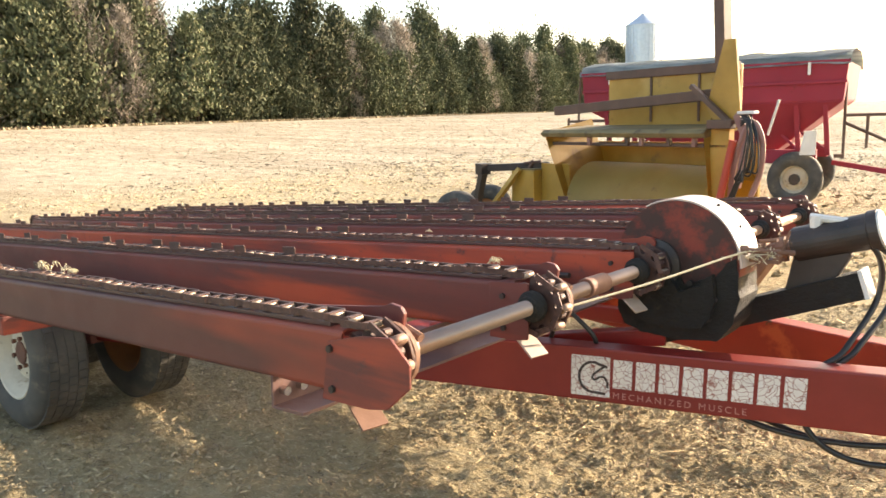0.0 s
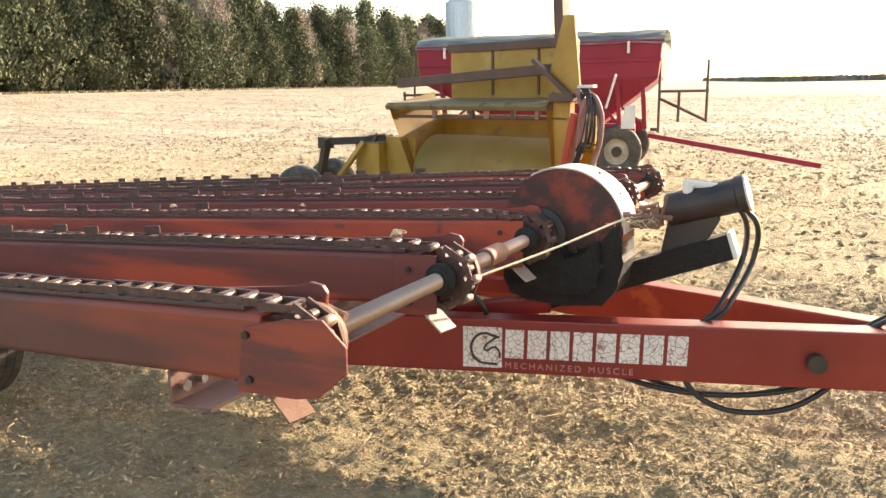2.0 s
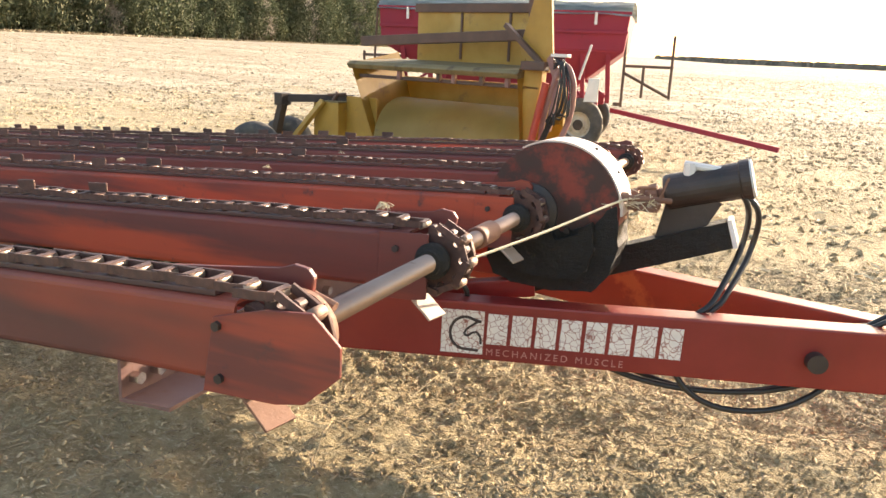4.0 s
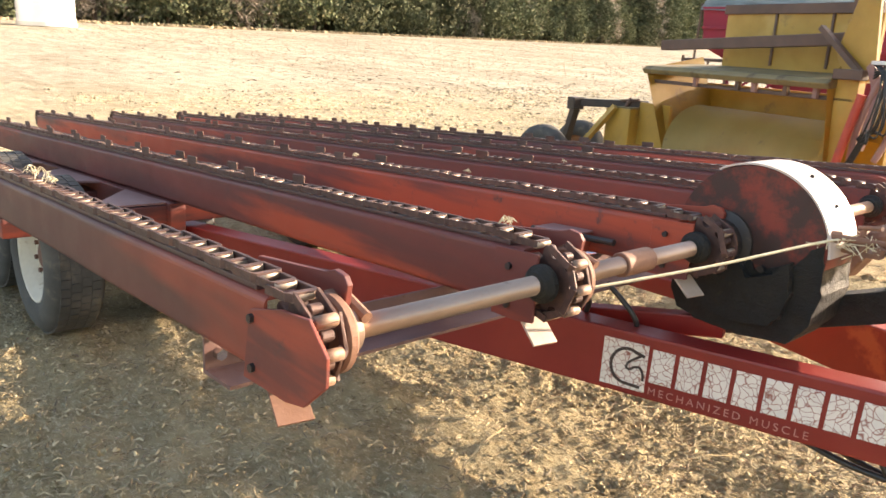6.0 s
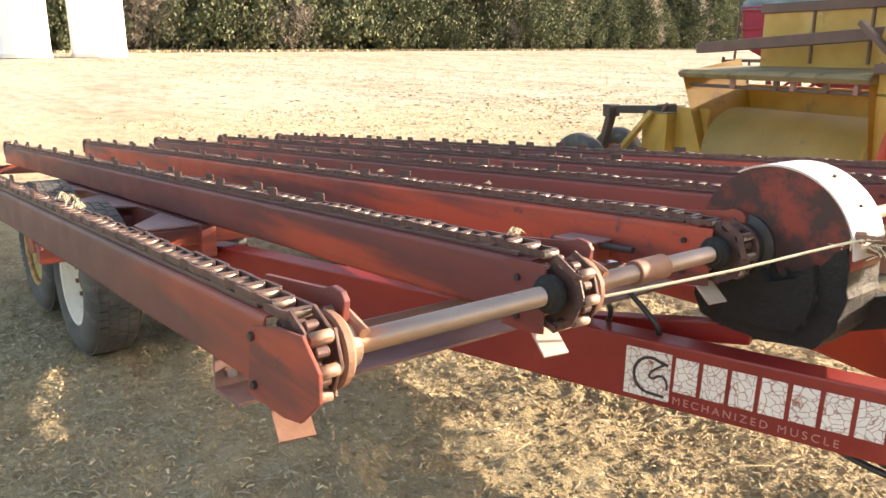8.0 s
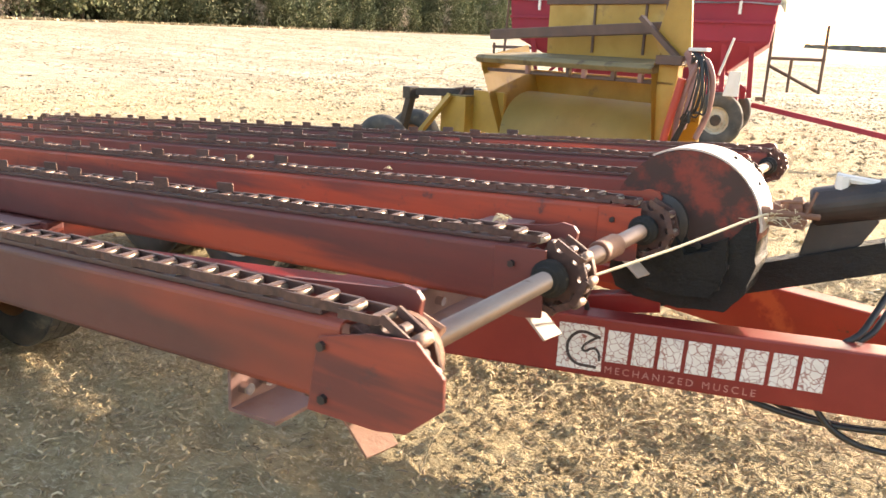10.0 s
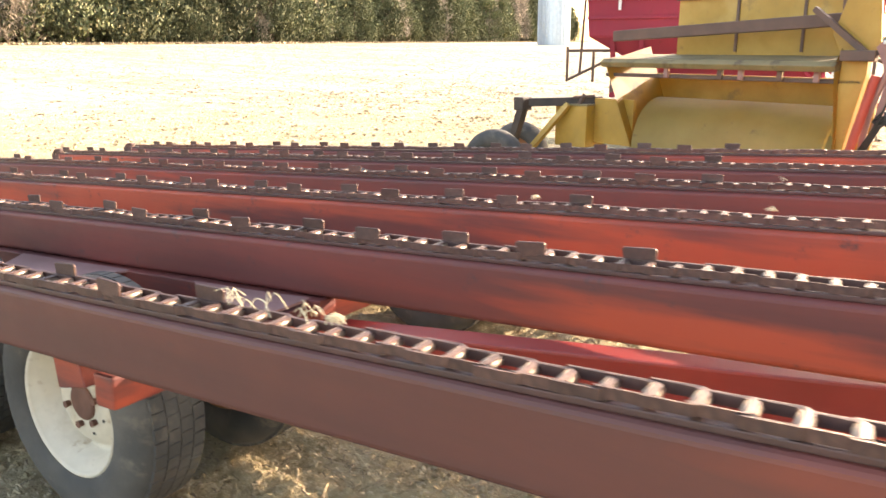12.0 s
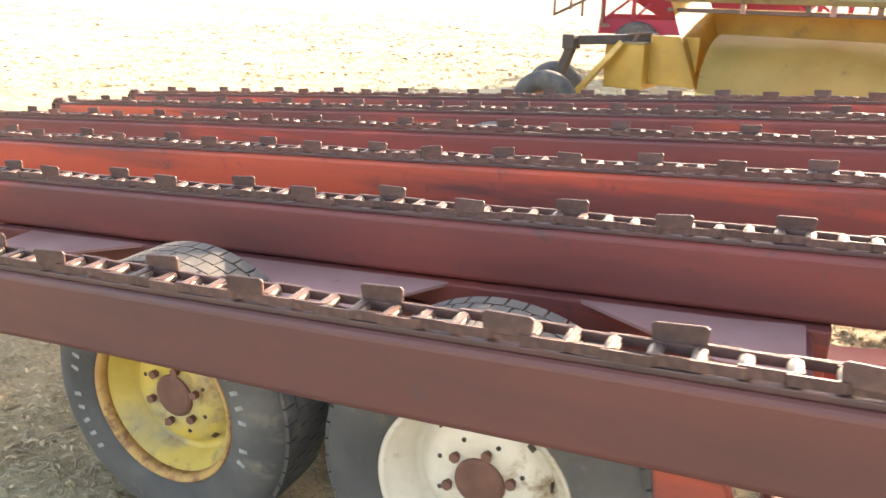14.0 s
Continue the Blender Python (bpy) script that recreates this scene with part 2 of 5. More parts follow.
def add_box(bm, lo, hi, m=Matrix()):
    v = bmesh.ops.create_cube(bm, size=1.0)["verts"]
    c = [(a + b) / 2 for a, b in zip(lo, hi)]
    s = [abs(b - a) for a, b in zip(lo, hi)]
    for p in v:
        p.co = m @ Vector((c[0] + p.co.x * s[0], c[1] + p.co.y * s[1], c[2] + p.co.z * s[2]))
    return v


def box(lo, hi, bev=0.004, m=Matrix()):
    bm = bmesh.new()
    add_box(bm, lo, hi)
    if bev:
        bevelled(bm, bev)
    bm.transform(m)
    return bm


def along(a, b):
    """Pose at a whose z axis points to b."""
    a, b = Vector(a), Vector(b)
    return Matrix.Translation(a) @ (b - a).to_track_quat("Z", "Y").to_matrix().to_4x4()


def add_rod(bm, a, b, r, r2=None, seg=20):
    a, b = Vector(a), Vector(b)
    m = along(a, b) @ Matrix.Translation((0, 0, (b - a).length / 2))
    bmesh.ops.create_cone(bm, cap_ends=True, segments=seg, radius1=r, radius2=r if r2 is None else r2, depth=(b - a).length, matrix=m)


def rod(a, b, r, r2=None, seg=20):
    bm = bmesh.new()
    add_rod(bm, a, b, r, r2, seg)
    return bm


def bar(a, b, w, h, bev=0.004, up=(0, 0, 1)):
    """A straight bar of rectangular section from a to b; h is its height."""
    a, b = Vector(a), Vector(b)
    x = (b - a).normalized()
    y = Vector(up).cross(x).normalized()
    z = x.cross(y)
    m = Matrix((( x.x, y.x, z.x, a.x), (x.y, y.y, z.y, a.y), (x.z, y.z, z.z, a.z), (0, 0, 0, 1)))
    return box((0, -w / 2, -h / 2), ((b - a).length, w / 2, h / 2), bev, m)


def prism(points, depth, axis="y", at=0.0, bev=0.0):
    """A plate: a polygon in the plane across axis, given as pairs, from at to at + depth."""
    bm = bmesh.new()
    put = {"y": lambda u, v, d: (u, d, v), "x": lambda u, v, d: (d, u, v), "z": lambda u, v, d: (u, v, d)}[axis]
    lo = [bm.verts.new(put(u, v, at)) for u, v in points]
    hi = [bm.verts.new(put(u, v, at + depth)) for u, v in points]
    n = len(points)
    bm.faces.new(lo)
    bm.faces.new(hi[::-1])
    for i in range(n):
        bm.faces.new((lo[i], lo[(i + 1) % n], hi[(i + 1) % n], hi[i]))
    if bev:
        bevelled(bm, bev, 1)
    return bm


def lathe(profile, seg=40, closed=False):
    """Turns a profile of (radius, y) about the y axis."""
    bm = bmesh.new()
    rings = []
    for r, y in profile:
        rings.append([bm.verts.new((r * math.cos(2 * math.pi * i / seg), y, r * math.sin(2 * math.pi * i / seg))) for i in range(seg)])
    pairs = list(zip(rings, rings[1:])) + ([(rings[-1], rings[0])] if closed else [])
    for a, b in pairs:
        for i in range(seg):
            bm.faces.new((a[i], a[(i + 1) % seg], b[(i + 1) % seg], b[i]))
    if not closed:
        for ring in (rings[0], rings[-1]):
            if profile[rings.index(ring)][0] > 1e-4:
                bm.faces.new(ring)
    return bm


def tube(points, r, seg=10, steps=8):
    """A bent hose through the points, smoothed."""
    pts = [Vector(p) for p in points]
    path = []
    for i in range(len(pts) - 1):
        p0, p1, p2, p3 = pts[max(0, i - 1)], pts[i], pts[i + 1], pts[min(len(pts) - 1, i + 2)]
        for k in range(steps):
            t = k / steps
            path.append(0.5 * ((2 * p1) + (p2 - p0) * t + (2 * p0 - 5 * p1 + 4 * p2 - p3) * t * t + (3 * p1 - p0 - 3 * p2 + p3) * t ** 3))
    path.append(pts[-1])
    bm = bmesh.new()
    prev, side = None, None
    for i, p in enumerate(path):
        d = (path[min(i + 1, len(path) - 1)] - path[max(i - 1, 0)]).normalized()
        side = (Vector((0.3, 0.2, 1)) if side is None else side)
        side = (side - d * side.dot(d)).normalized()
        up = d.cross(side)
        ring = [bm.verts.new(p + r * (math.cos(2 * math.pi * j / seg) * side + math.sin(2 * math.pi * j / seg) * up)) for j in range(seg)]
        if prev:
            for j in range(seg):
                bm.faces.new((prev[j], prev[(j + 1) % seg], ring[(j + 1) % seg], ring[j]))
        else:
            bm.faces.new(ring)
        prev = ring
    bm.faces.new(prev)
    return bm


def joined(*bms):
    out = bmesh.new()
    for b in bms:
        me = bpy.data.meshes.new("t")
        b.to_mesh(me)
        b.free()
        out.from_mesh(me)
        bpy.data.meshes.remove(me)
    return out


# ---- ground ----
def ground_height(x, y):
    u = min(1.0, max(0.0, (-x - 12) / 68))
    v = min(5.0, max(-14.0, y))
    v -= v ** 3 / 75 if v > 0 else 0          # the ground falls gently past the machines and levels out
    return 1.42 * u * u * (3 - 2 * u) - 0.0244 * v


def soil_material():
    m = bpy.data.materials.new("dry_field_soil")
    m.use_nodes = True
    nt = m.node_tree
    b = nt.nodes["Principled BSDF"]
    big = ramp(nt, noise_at(nt, 0.22, 8, 0.65), [(0.35, (0.34, 0.265, 0.145)), (0.65, (0.48, 0.39, 0.235))])
    mid = ramp(nt, noise_at(nt, 4.0, 10, 0.75), [(0.36, (0.22, 0.165, 0.09)), (0.5, (0.43, 0.345, 0.20)), (0.66, (0.56, 0.465, 0.29))])
    col = mix(nt, 0.62, big, mid)
    straw = ramp(nt, noise_at(nt, 30.0, 5, 0.8, stretch=(1, 2.4, 1)), [(0.55, (0, 0, 0)), (0.60, (1, 1, 1))])
    col = mix(nt, straw, col, (0.60, 0.51, 0.34))
    dark = ramp(nt, noise_at(nt, 22.0, 5, 0.8, stretch=(1.8, 1, 1)), [(0.60, (0, 0, 0)), (0.66, (1, 1, 1))])
    col = mix(nt, dark, col, (0.19, 0.13, 0.068))
    # stubble colour blends in paler with distance, in broken streaks; dark flecks paint clod shadows
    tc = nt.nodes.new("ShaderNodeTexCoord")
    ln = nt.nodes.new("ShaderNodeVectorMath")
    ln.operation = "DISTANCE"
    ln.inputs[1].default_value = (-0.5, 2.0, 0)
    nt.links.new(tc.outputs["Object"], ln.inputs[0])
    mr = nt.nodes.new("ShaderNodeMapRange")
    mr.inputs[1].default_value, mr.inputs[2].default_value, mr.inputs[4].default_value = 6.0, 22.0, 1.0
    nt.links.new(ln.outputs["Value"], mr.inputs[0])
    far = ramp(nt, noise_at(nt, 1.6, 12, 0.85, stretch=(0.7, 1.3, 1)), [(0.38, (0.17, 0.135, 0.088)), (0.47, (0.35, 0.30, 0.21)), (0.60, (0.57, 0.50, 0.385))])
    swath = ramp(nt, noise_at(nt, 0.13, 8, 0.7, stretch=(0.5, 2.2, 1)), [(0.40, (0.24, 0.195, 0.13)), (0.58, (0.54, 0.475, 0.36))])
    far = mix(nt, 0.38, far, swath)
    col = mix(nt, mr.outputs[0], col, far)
    nt.links.new(col, b.inputs["Base Color"])
    b.inputs["Roughness"].default_value = 0.95
    b.inputs["Specular IOR Level"].default_value = 0.15
    b0 = nt.nodes.new("ShaderNodeBump")
    b0.inputs["Strength"].default_value, b0.inputs["Distance"].default_value = 0.5, 0.16
    nt.links.new(noise_at(nt, 1.3, 9, 0.75, stretch=(0.6, 1.4, 1)), b0.inputs["Height"])
    b1 = nt.nodes.new("ShaderNodeBump")
    b1.inputs["Strength"].default_value, b1.inputs["Distance"].default_value = 1.0, 0.045
    nt.links.new(noise_at(nt, 9.0, 10, 0.75), b1.inputs["Height"])
    nt.links.new(b0.outputs[0], b1.inputs["Normal"])
    nt.links.new(b1.outputs[0], b.inputs["Normal"])
    return m


soil = soil_material()


def clods(x, y):
    p = Vector((x, y, 0))
    z = 0.022 * noise.noise(p * 1.3) + 0.018 * noise.noise(p * 3.7) + 0.019 * abs(noise.noise(p * 6.3)) + 0.018 * abs(noise.noise(p * 13.0 + Vector((3, 8, 1)))) + 0.006 * noise.noise(p * 19.0)
    track = noise.noise(Vector((x * 0.7 + y * 0.5, y * 3.4 - x * 1.2, 5)))
    # lug prints of a tractor tyre that rolled past the tongue
    s, d = 0.963 * (x - 0.3) + 0.27 * (y - 2.15), -0.27 * (x - 0.3) + 0.963 * (y - 2.15)
    if abs(d) < 0.30:
        lug = math.sin(2 * math.pi * (s + 0.55 * abs(d) + 0.05 * noise.noise(p * 3.0)) / 0.15)
        z = 0.85 * z + 0.009 * max(-0.6, min(0.6, 1.6 * lug)) * (1 - (d / 0.30) ** 2) * max(0.0, 0.5 + 1.5 * noise.noise(p * 1.7))
    return z + 0.022 * track - 0.022


def build_ground():
    def axis(lo, hi, core_lo, core_hi, step):
        vals = list(np.arange(core_lo, core_hi, step))
        s, v = step, core_hi
        while v < hi:
            vals.append(v)
            s *= 1.12
            v += s
        vals.append(hi)
        s, v, left = step, core_lo, []
        while v > lo:
            s *= 1.12
            v -= s
            left.append(v)
        left[-1] = lo
        return np.array(left[::-1] + vals)
    xs = axis(-900, 900, -5.0, 2.4, 0.022)
    ys = axis(-400, 1500, -0.4, 3.6, 0.022)
    verts = []
    for y in ys:
        for x in xs:
            d = math.hypot(x + 1.2, y - 2)
            fade = 1.0 if d < 8 else max(0.25, 1 - (d - 8) / 20)
            verts.append((x, y, ground_height(x, y) + clods(x, y) * fade))
    nx = len(xs)
    faces = [(j * nx + i, j * nx + i + 1, (j + 1) * nx + i + 1, (j + 1) * nx + i) for j in range(len(ys) - 1) for i in range(nx - 1)]
    me = bpy.data.meshes.new("ground")
    me.from_pydata(verts, [], faces)
    for p in me.polygons:
        p.use_smooth = True
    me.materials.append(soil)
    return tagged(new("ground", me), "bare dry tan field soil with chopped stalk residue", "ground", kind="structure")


build_ground()

# ---- the bale mover ----
SLOPE, TOP = 0.051, 0.970       # the deck falls to the rear; top of its channels at x = 0
PITCH, REAR, FRONT = 0.69, -6.74, 0.03
LINK = 0.06186


TWIST = 0.0025                  # the far side hangs lower towards the rear


def dz(x, y):
    return TOP + SLOPE * x + TWIST * x * y


def deck(bm):
    for v in bm.verts:
        v.co.z += dz(v.co.x, v.co.y)
    return bm


mover = thing("bale_mover", "red steel bale mover trailer with six chain rails on field", "farm trailer",
              Matrix.Translation((0, -0.018, 0)) @ Matrix.Rotation(-math.atan(0.0244), 4, "X"))


def channel(y):
    """A rail: a channel with its back to -y, and a wear strip on top of it."""
    w, h, t = 0.072, 0.155, 0.007
    r = 0.016                       # bent corners of the channel
    bend = [(1 - math.cos(math.radians(a)), 1 - math.sin(math.radians(a))) for a in (0, 22, 45, 68, 90)]
    pts = [(y + r * u, -r * v) for u, v in bend] + [(y + w, 0), (y + w, -t), (y + t, -t), (y + t, -h + t), (y + w, -h + t), (y + w, -h)] + [(y + r * u, -h + r * v) for u, v in bend[::-1]]
    bm = bmesh.new()
    n = 24
    rings = []
    for i in range(n + 1):
        x = REAR + (FRONT - REAR) * i / n
        sag = 0.002 * math.sin(i * 1.7 + y)
        rings.append([bm.verts.new((x, u + sag, v)) for u, v in pts])
    k = len(pts)
    for a, b in zip(rings, rings[1:]):
        for i in range(k):
            bm.faces.new((a[i], a[(i + 1) % k], b[(i + 1) % k], b[i]))
    bm.faces.new(rings[0])
    bm.faces.new(rings[-1][::-1])
    return deck(bm)


for i in range(6):
    rail = part("chain_rail", channel(PITCH * i), red_beam if i else brown_beam, mover)
    y = PITCH * i
    part("wear_strip", deck(box((REAR + 0.03, y + 0.012, 0.0), (FRONT - 0.05, y + 0.064, 0.012), 0.003)), dark_rail, rail)


# chains: side bars, rollers and upright cleats; the two rails that the camera passes have each link apart
def link_mesh(outer):
    """One C-shaped link: two side bars on a front barrel."""
    w = 0.033 if outer else 0.027
    t = 0.006
    pts = [(-0.041, -w), (0.030, -w), (0.041, -w + 0.008), (0.041, w - 0.008), (0.030, w), (-0.041, w), (-0.041, w - t), (0.026, w - t), (0.026, -w + t), (-0.041, -w + t)]
    bm = prism(pts, 0.017, "z", -0.0095)
    for v in bm.verts:
        if v.co.x > 0.025 and v.co.z > 0 and abs(v.co.y) < w - 0.001:
            v.co.z = 0.006
    return bm


def roller_mesh():
    bm = rod((0, -0.022, -0.003), (0, 0.022, -0.003), 0.0104, seg=12)
    for v in bm.verts:
        v.co.x *= 1.12
    return bm


def as_mesh(name, bm, mat, smooth=False):
    me = bpy.data.meshes.new(name)
    bmesh.ops.recalc_face_normals(bm, faces=bm.faces)
    bm.to_mesh(me)
    bm.free()
    me.materials.append(mat)
    if smooth:
        for p in me.polygons:
            p.use_smooth = True
    return me


link_meshes = [as_mesh("link", link_mesh(o), chain_steel) for o in (0, 1)]
roller = as_mesh("roller", roller_mesh(), roller_steel, True)
rusty_roller = as_mesh("roller", rod((0, -0.022, 0), (0, 0.022, 0), 0.0122, seg=14), barrel_iron, True)


def cleat_bm():
    pts = [(-0.038, -0.012), (0.038, -0.012), (0.042, 0.018), (0.037, 0.0235), (-0.037, 0.0235), (-0.042, 0.018)]
    return prism(pts, 0.006, "y", -0.003, 0.0015)


cleat_mesh = as_mesh("cleat", cleat_bm(), chain_steel)
CHAIN_Z = 0.026
FIRST_CLEAT = (-1.733, -1.09, -1.518, -1.26, -1.42, -1.481)
SX, SZ, SR = 0.10, 0.905 - TOP - SLOPE * 0.10, 0.080     # drive shaft in the deck's own heights, chain radius on the sprocket
AX = Vector((SX, 0, SZ + TOP + SLOPE * SX))
tilt = Matrix.Rotation(-math.atan(SLOPE), 4, "Y")


def piece(name, me, parent, m):
    ob = new(name, me)
    ob.parent = parent
    ob.matrix_basis = m
    return ob


def bake(bm, me, m):
    n = len(bm.verts)
    bm.from_mesh(me)
    bm.verts.ensure_lookup_table()
    for v in bm.verts[n:]:
        v.co = m @ v.co


def chain_spots(first):
    """Poses of links along the top run, bending over the front sprocket. Counted from the first cleat backwards and forwards."""
    spots = []
    lead = SX - 0.03
    n_back = int((first - REAR - 0.1) / LINK)
    n_front = int((lead - first) / LINK)
    for k in range(-n_back, n_front + 1):
        x = first + k * LINK
        z = CHAIN_Z
        if x > SX - 0.30:
            u = (x - (SX - 0.30)) / 0.27
            z += (SZ + SR - CHAIN_Z) * u * u * (3 - 2 * u) + 0.008 * math.sin(u * 3.0)
        spots.append((k, x, z + 0.0025 * math.sin(k * 0.9 + first * 7), 0.0))
    for j in range(1, 7):
        a = math.radians(80 - (j - 0.5) * 42)
        spots.append((n_front + j, SX + SR * math.cos(a), SZ + SR * math.sin(a), math.pi / 2 - a))
    return spots


for i in range(6):
    y = PITCH * i + 0.040
    chain_bm = bmesh.new()
    roll_bm = bmesh.new()
    spots = chain_spots(FIRST_CLEAT[i])
    chain = new("conveyor_chain")
    chain.empty_display_size = 0.05
    poses = []
    for k, x, z, turn in spots:
        m = Matrix.Translation((x, y, z + dz(x, y))) @ tilt @ Matrix.Rotation(turn, 4, "Y")
        poses.append((k, m))
    near = i < 2
    for k, m in poses:
        shifted = m @ Matrix.Translation((LINK / 2, 0, 0))
        if not near:
            bake(chain_bm, link_meshes[k % 2], m)
            bake(roll_bm, roller, shifted)
    if not near:
        bpy.data.objects.remove(chain)
        chain = part("conveyor_chain", chain_bm, chain_steel, mover)
        chain["kind"] = "stuff"
        tagged(part("roller", roll_bm, roller_steel, chain, smooth=True), kind="stuff")
    else:
        chain_bm.free()
        bake(roll_bm, roller, Matrix.Translation((REAR + 0.05, y, dz(REAR, y) + CHAIN_Z)))
        bpy.data.objects.remove(chain)
        chain = part("conveyor_chain", roll_bm, roller_steel, mover)
        for k, m in poses:
            piece("link", link_meshes[k % 2], chain, m)
            wrapped = m.to_euler().y > 0.2
            piece("roller", rusty_roller if wrapped else roller, chain, m @ Matrix.Translation((0.030 if wrapped else LINK / 2, 0, 0)))
    for k, m in poses:
        if k <= 0 and k % 4 == 0:
            side = 0.030 if (k // 4) % 2 == 0 else -0.027
            piece("cleat", cleat_mesh, chain, m @ Matrix.Translation((0, side, 0.012)) @ pose(0, 0, 0, random.uniform(-4, 4), random.uniform(-3, 3), random.uniform(-4, 4)))

# lower chain run, slack under each rail
for i in range(6):
    y = PITCH * i + 0.040
    bm = bmesh.new()
    for j in range(10):
        x = SX - 0.05 - j * LINK
        bake(bm, link_meshes[j % 2], Matrix.Translation((x, y, SZ - SR + 0.004 * j + dz(x, y))) @ tilt)
    tagged(part("return_chain", bm, chain_steel, mover), kind="stuff")

# front ends: cheek plates with bolts, sprockets, bearings, tightener arms, hanging tabs
def cheek(y):
    if y < 0.1:
        pts = [(-0.01, -0.030), (0.095, -0.006), (0.19, 0.0), (0.245, -0.052), (0.245, -0.105), (0.177, -0.163), (0.12, -0.172), (-0.035, -0.172)]
    else:
        pts = [(-0.05, -0.002), (0.088, -0.002), (0.088, -0.172), (0.04, -0.178), (-0.05, -0.175)]
    return deck(prism(pts, 0.008, "y", y - 0.008, 0.0015))


# bare steel of the tabs, with the sun on them put into its pale colour
pale_steel = material("sunlit_bare_steel", [(0.40, 0.29, 0.22), (0.56, 0.45, 0.36)], 9, 0.6, bump=0.2, wear=(0.24, 0.13, 0.08), wear_scale=14, wear_at=(0.6, 0.7))


def sprocket_bm(y):
    """Nine blunt teeth that stand between the wrapped barrels."""
    pts = []
    for j in range(9):
        for f, r in ((-0.5, 0.056), (-0.26, 0.060), (-0.2, 0.080), (-0.1, 0.087), (0.1, 0.087), (0.2, 0.080), (0.26, 0.060)):
            a = 2 * math.pi * (j + f) / 9 + math.radians(26 - 3)
            pts.append((SX + r * math.cos(a), SZ + TOP + SLOPE * SX + r * math.sin(a)))
    return prism(pts, 0.028, "y", y - 0.014, 0.003)


for i in range(6):
    y = PITCH * i
    plate = part("cheek_plate", cheek(y), red_beam, mover)
    for bx, bz in ((0.0, -0.045), (0.004, -0.142)):
        bm = bmesh.new()
        add_rod(bm, (bx, y - 0.016, bz), (bx, y - 0.006, bz), 0.0095, seg=6)
        part("bolt", deck(bm), black_iron, plate)
    part("rear_idler", lathe([(0.012, 0.0), (0.052, 0.0), (0.056, 0.004), (0.056, 0.040), (0.052, 0.044), (0.012, 0.044)], 20), chain_steel, mover, "rusty rear idler wheel",
         at=Matrix.Translation((REAR - 0.015, y + 0.016, dz(REAR, y) - 0.032)))
    rear = bmesh.new()
    for j in range(5):
        a = math.radians(100 + 34 * j)
        bake(rear, link_meshes[j % 2], Matrix.Translation((REAR - 0.015 + 0.062 * math.cos(a), y + 0.04, dz(REAR, y) - 0.032 + 0.062 * math.sin(a))) @ Matrix.Rotation(math.pi / 2 - a, 4, "Y"))
    tagged(part("chain_bend", rear, chain_steel, mover), kind="stuff")
    if i:
        part("bearing_housing", lathe([(0.018, -0.045), (0.032, -0.043), (0.034, -0.034), (0.044, -0.026), (0.047, -0.020), (0.047, -0.006), (0.018, -0.004)], 28), oily_black, mover, "greasy dark bearing housing",
             at=Matrix.Translation((AX.x, y + 0.012, AX.z)))
    part("sprocket", sprocket_bm(y + 0.04), chain_steel, mover, "rusty dark drive sprocket")
    disc = lathe([(0.019, 0.0), (0.070, 0.0), (0.076, 0.005), (0.076, 0.018), (0.066, 0.028), (0.048, 0.034), (0.019, 0.034)], 28)
    part("bearing_flange", disc, rust_iron, mover, "rusty dark bearing flange", at=Matrix.Translation((AX.x, y + 0.088, AX.z)))
    part("shaft_collar", lathe([(0.019, 0.0), (0.040, 0.0), (0.044, 0.004), (0.044, 0.020), (0.040, 0.024), (0.019, 0.024)], 28), shaft_steel, mover, "bare steel shaft collar",
         at=Matrix.Translation((AX.x, y + 0.123, AX.z)))
    # tightener: long arm with a raised rounded ear and a bolt
    ear = [(-0.12, -0.055), (0.06, -0.055), (0.102, -0.034), (0.110, 0.020), (0.097, 0.036), (0.066, 0.042), (0.036, 0.030), (-0.22, 0.014), (-0.225, 0.002)]
    arm = part("tightener_arm", deck(prism(ear, 0.014, "y", y + 0.125, 0.002)), red_beam, mover)
    part("adjusting_nut", deck(rod((0.066, y + 0.104, -0.012), (0.066, y + 0.127, -0.012), 0.017, seg=6)), rust_iron, arm)
    part("adjusting_bolt", deck(rod((0.066, y + 0.150, -0.012), (0.140, y + 0.150, -0.040), 0.012, seg=8)), rust_iron, arm)
    tab = box((0.0, -0.035, -0.003), (0.095, 0.035, 0.003), 0.001)
    tab.transform(Matrix.Translation((0.040, y + 0.035, -0.165)) @ pose(0, 0, 0, 0, 38, -12))
    part("chain_tab", deck(tab), pale_steel if i else rust_iron, mover, "bare bent steel tab")

part("drive_shaft", rod(AX + Vector((0, 0.10, 0)), AX + Vector((0, 5 * PITCH + 0.12, 0)), 0.0235, seg=28), shaft_steel, mover, "bright bare steel drive shaft", smooth=True)
part("shaft_coupling", lathe([(0.019, 0), (0.031, 0), (0.033, 0.004), (0.033, 0.126), (0.031, 0.13), (0.019, 0.13)], 32), rust_iron, mover,
     at=Matrix.Translation(AX + Vector((0, 1.0, 0))))

# cross angle under the rail fronts and lower cross members
def angle_iron(x, y0, y1, z, w=0.10, h=0.10, t=0.008):
    pts = [(x, z), (x + t, z), (x + t, z - h + t), (x + w, z - h + t), (x + w, z - h), (x, z - h)]
    bm = bmesh.new()
    lo = [bm.verts.new((u, y0, v)) for u, v in pts]
    hi = [bm.verts.new((u, y1, v)) for u, v in pts]
    bm.faces.new(lo)
    bm.faces.new(hi[::-1])
    for k in range(6):
        bm.faces.new((lo[k], lo[(k + 1) % 6], hi[(k + 1) % 6], hi[k]))
    return deck(bm)


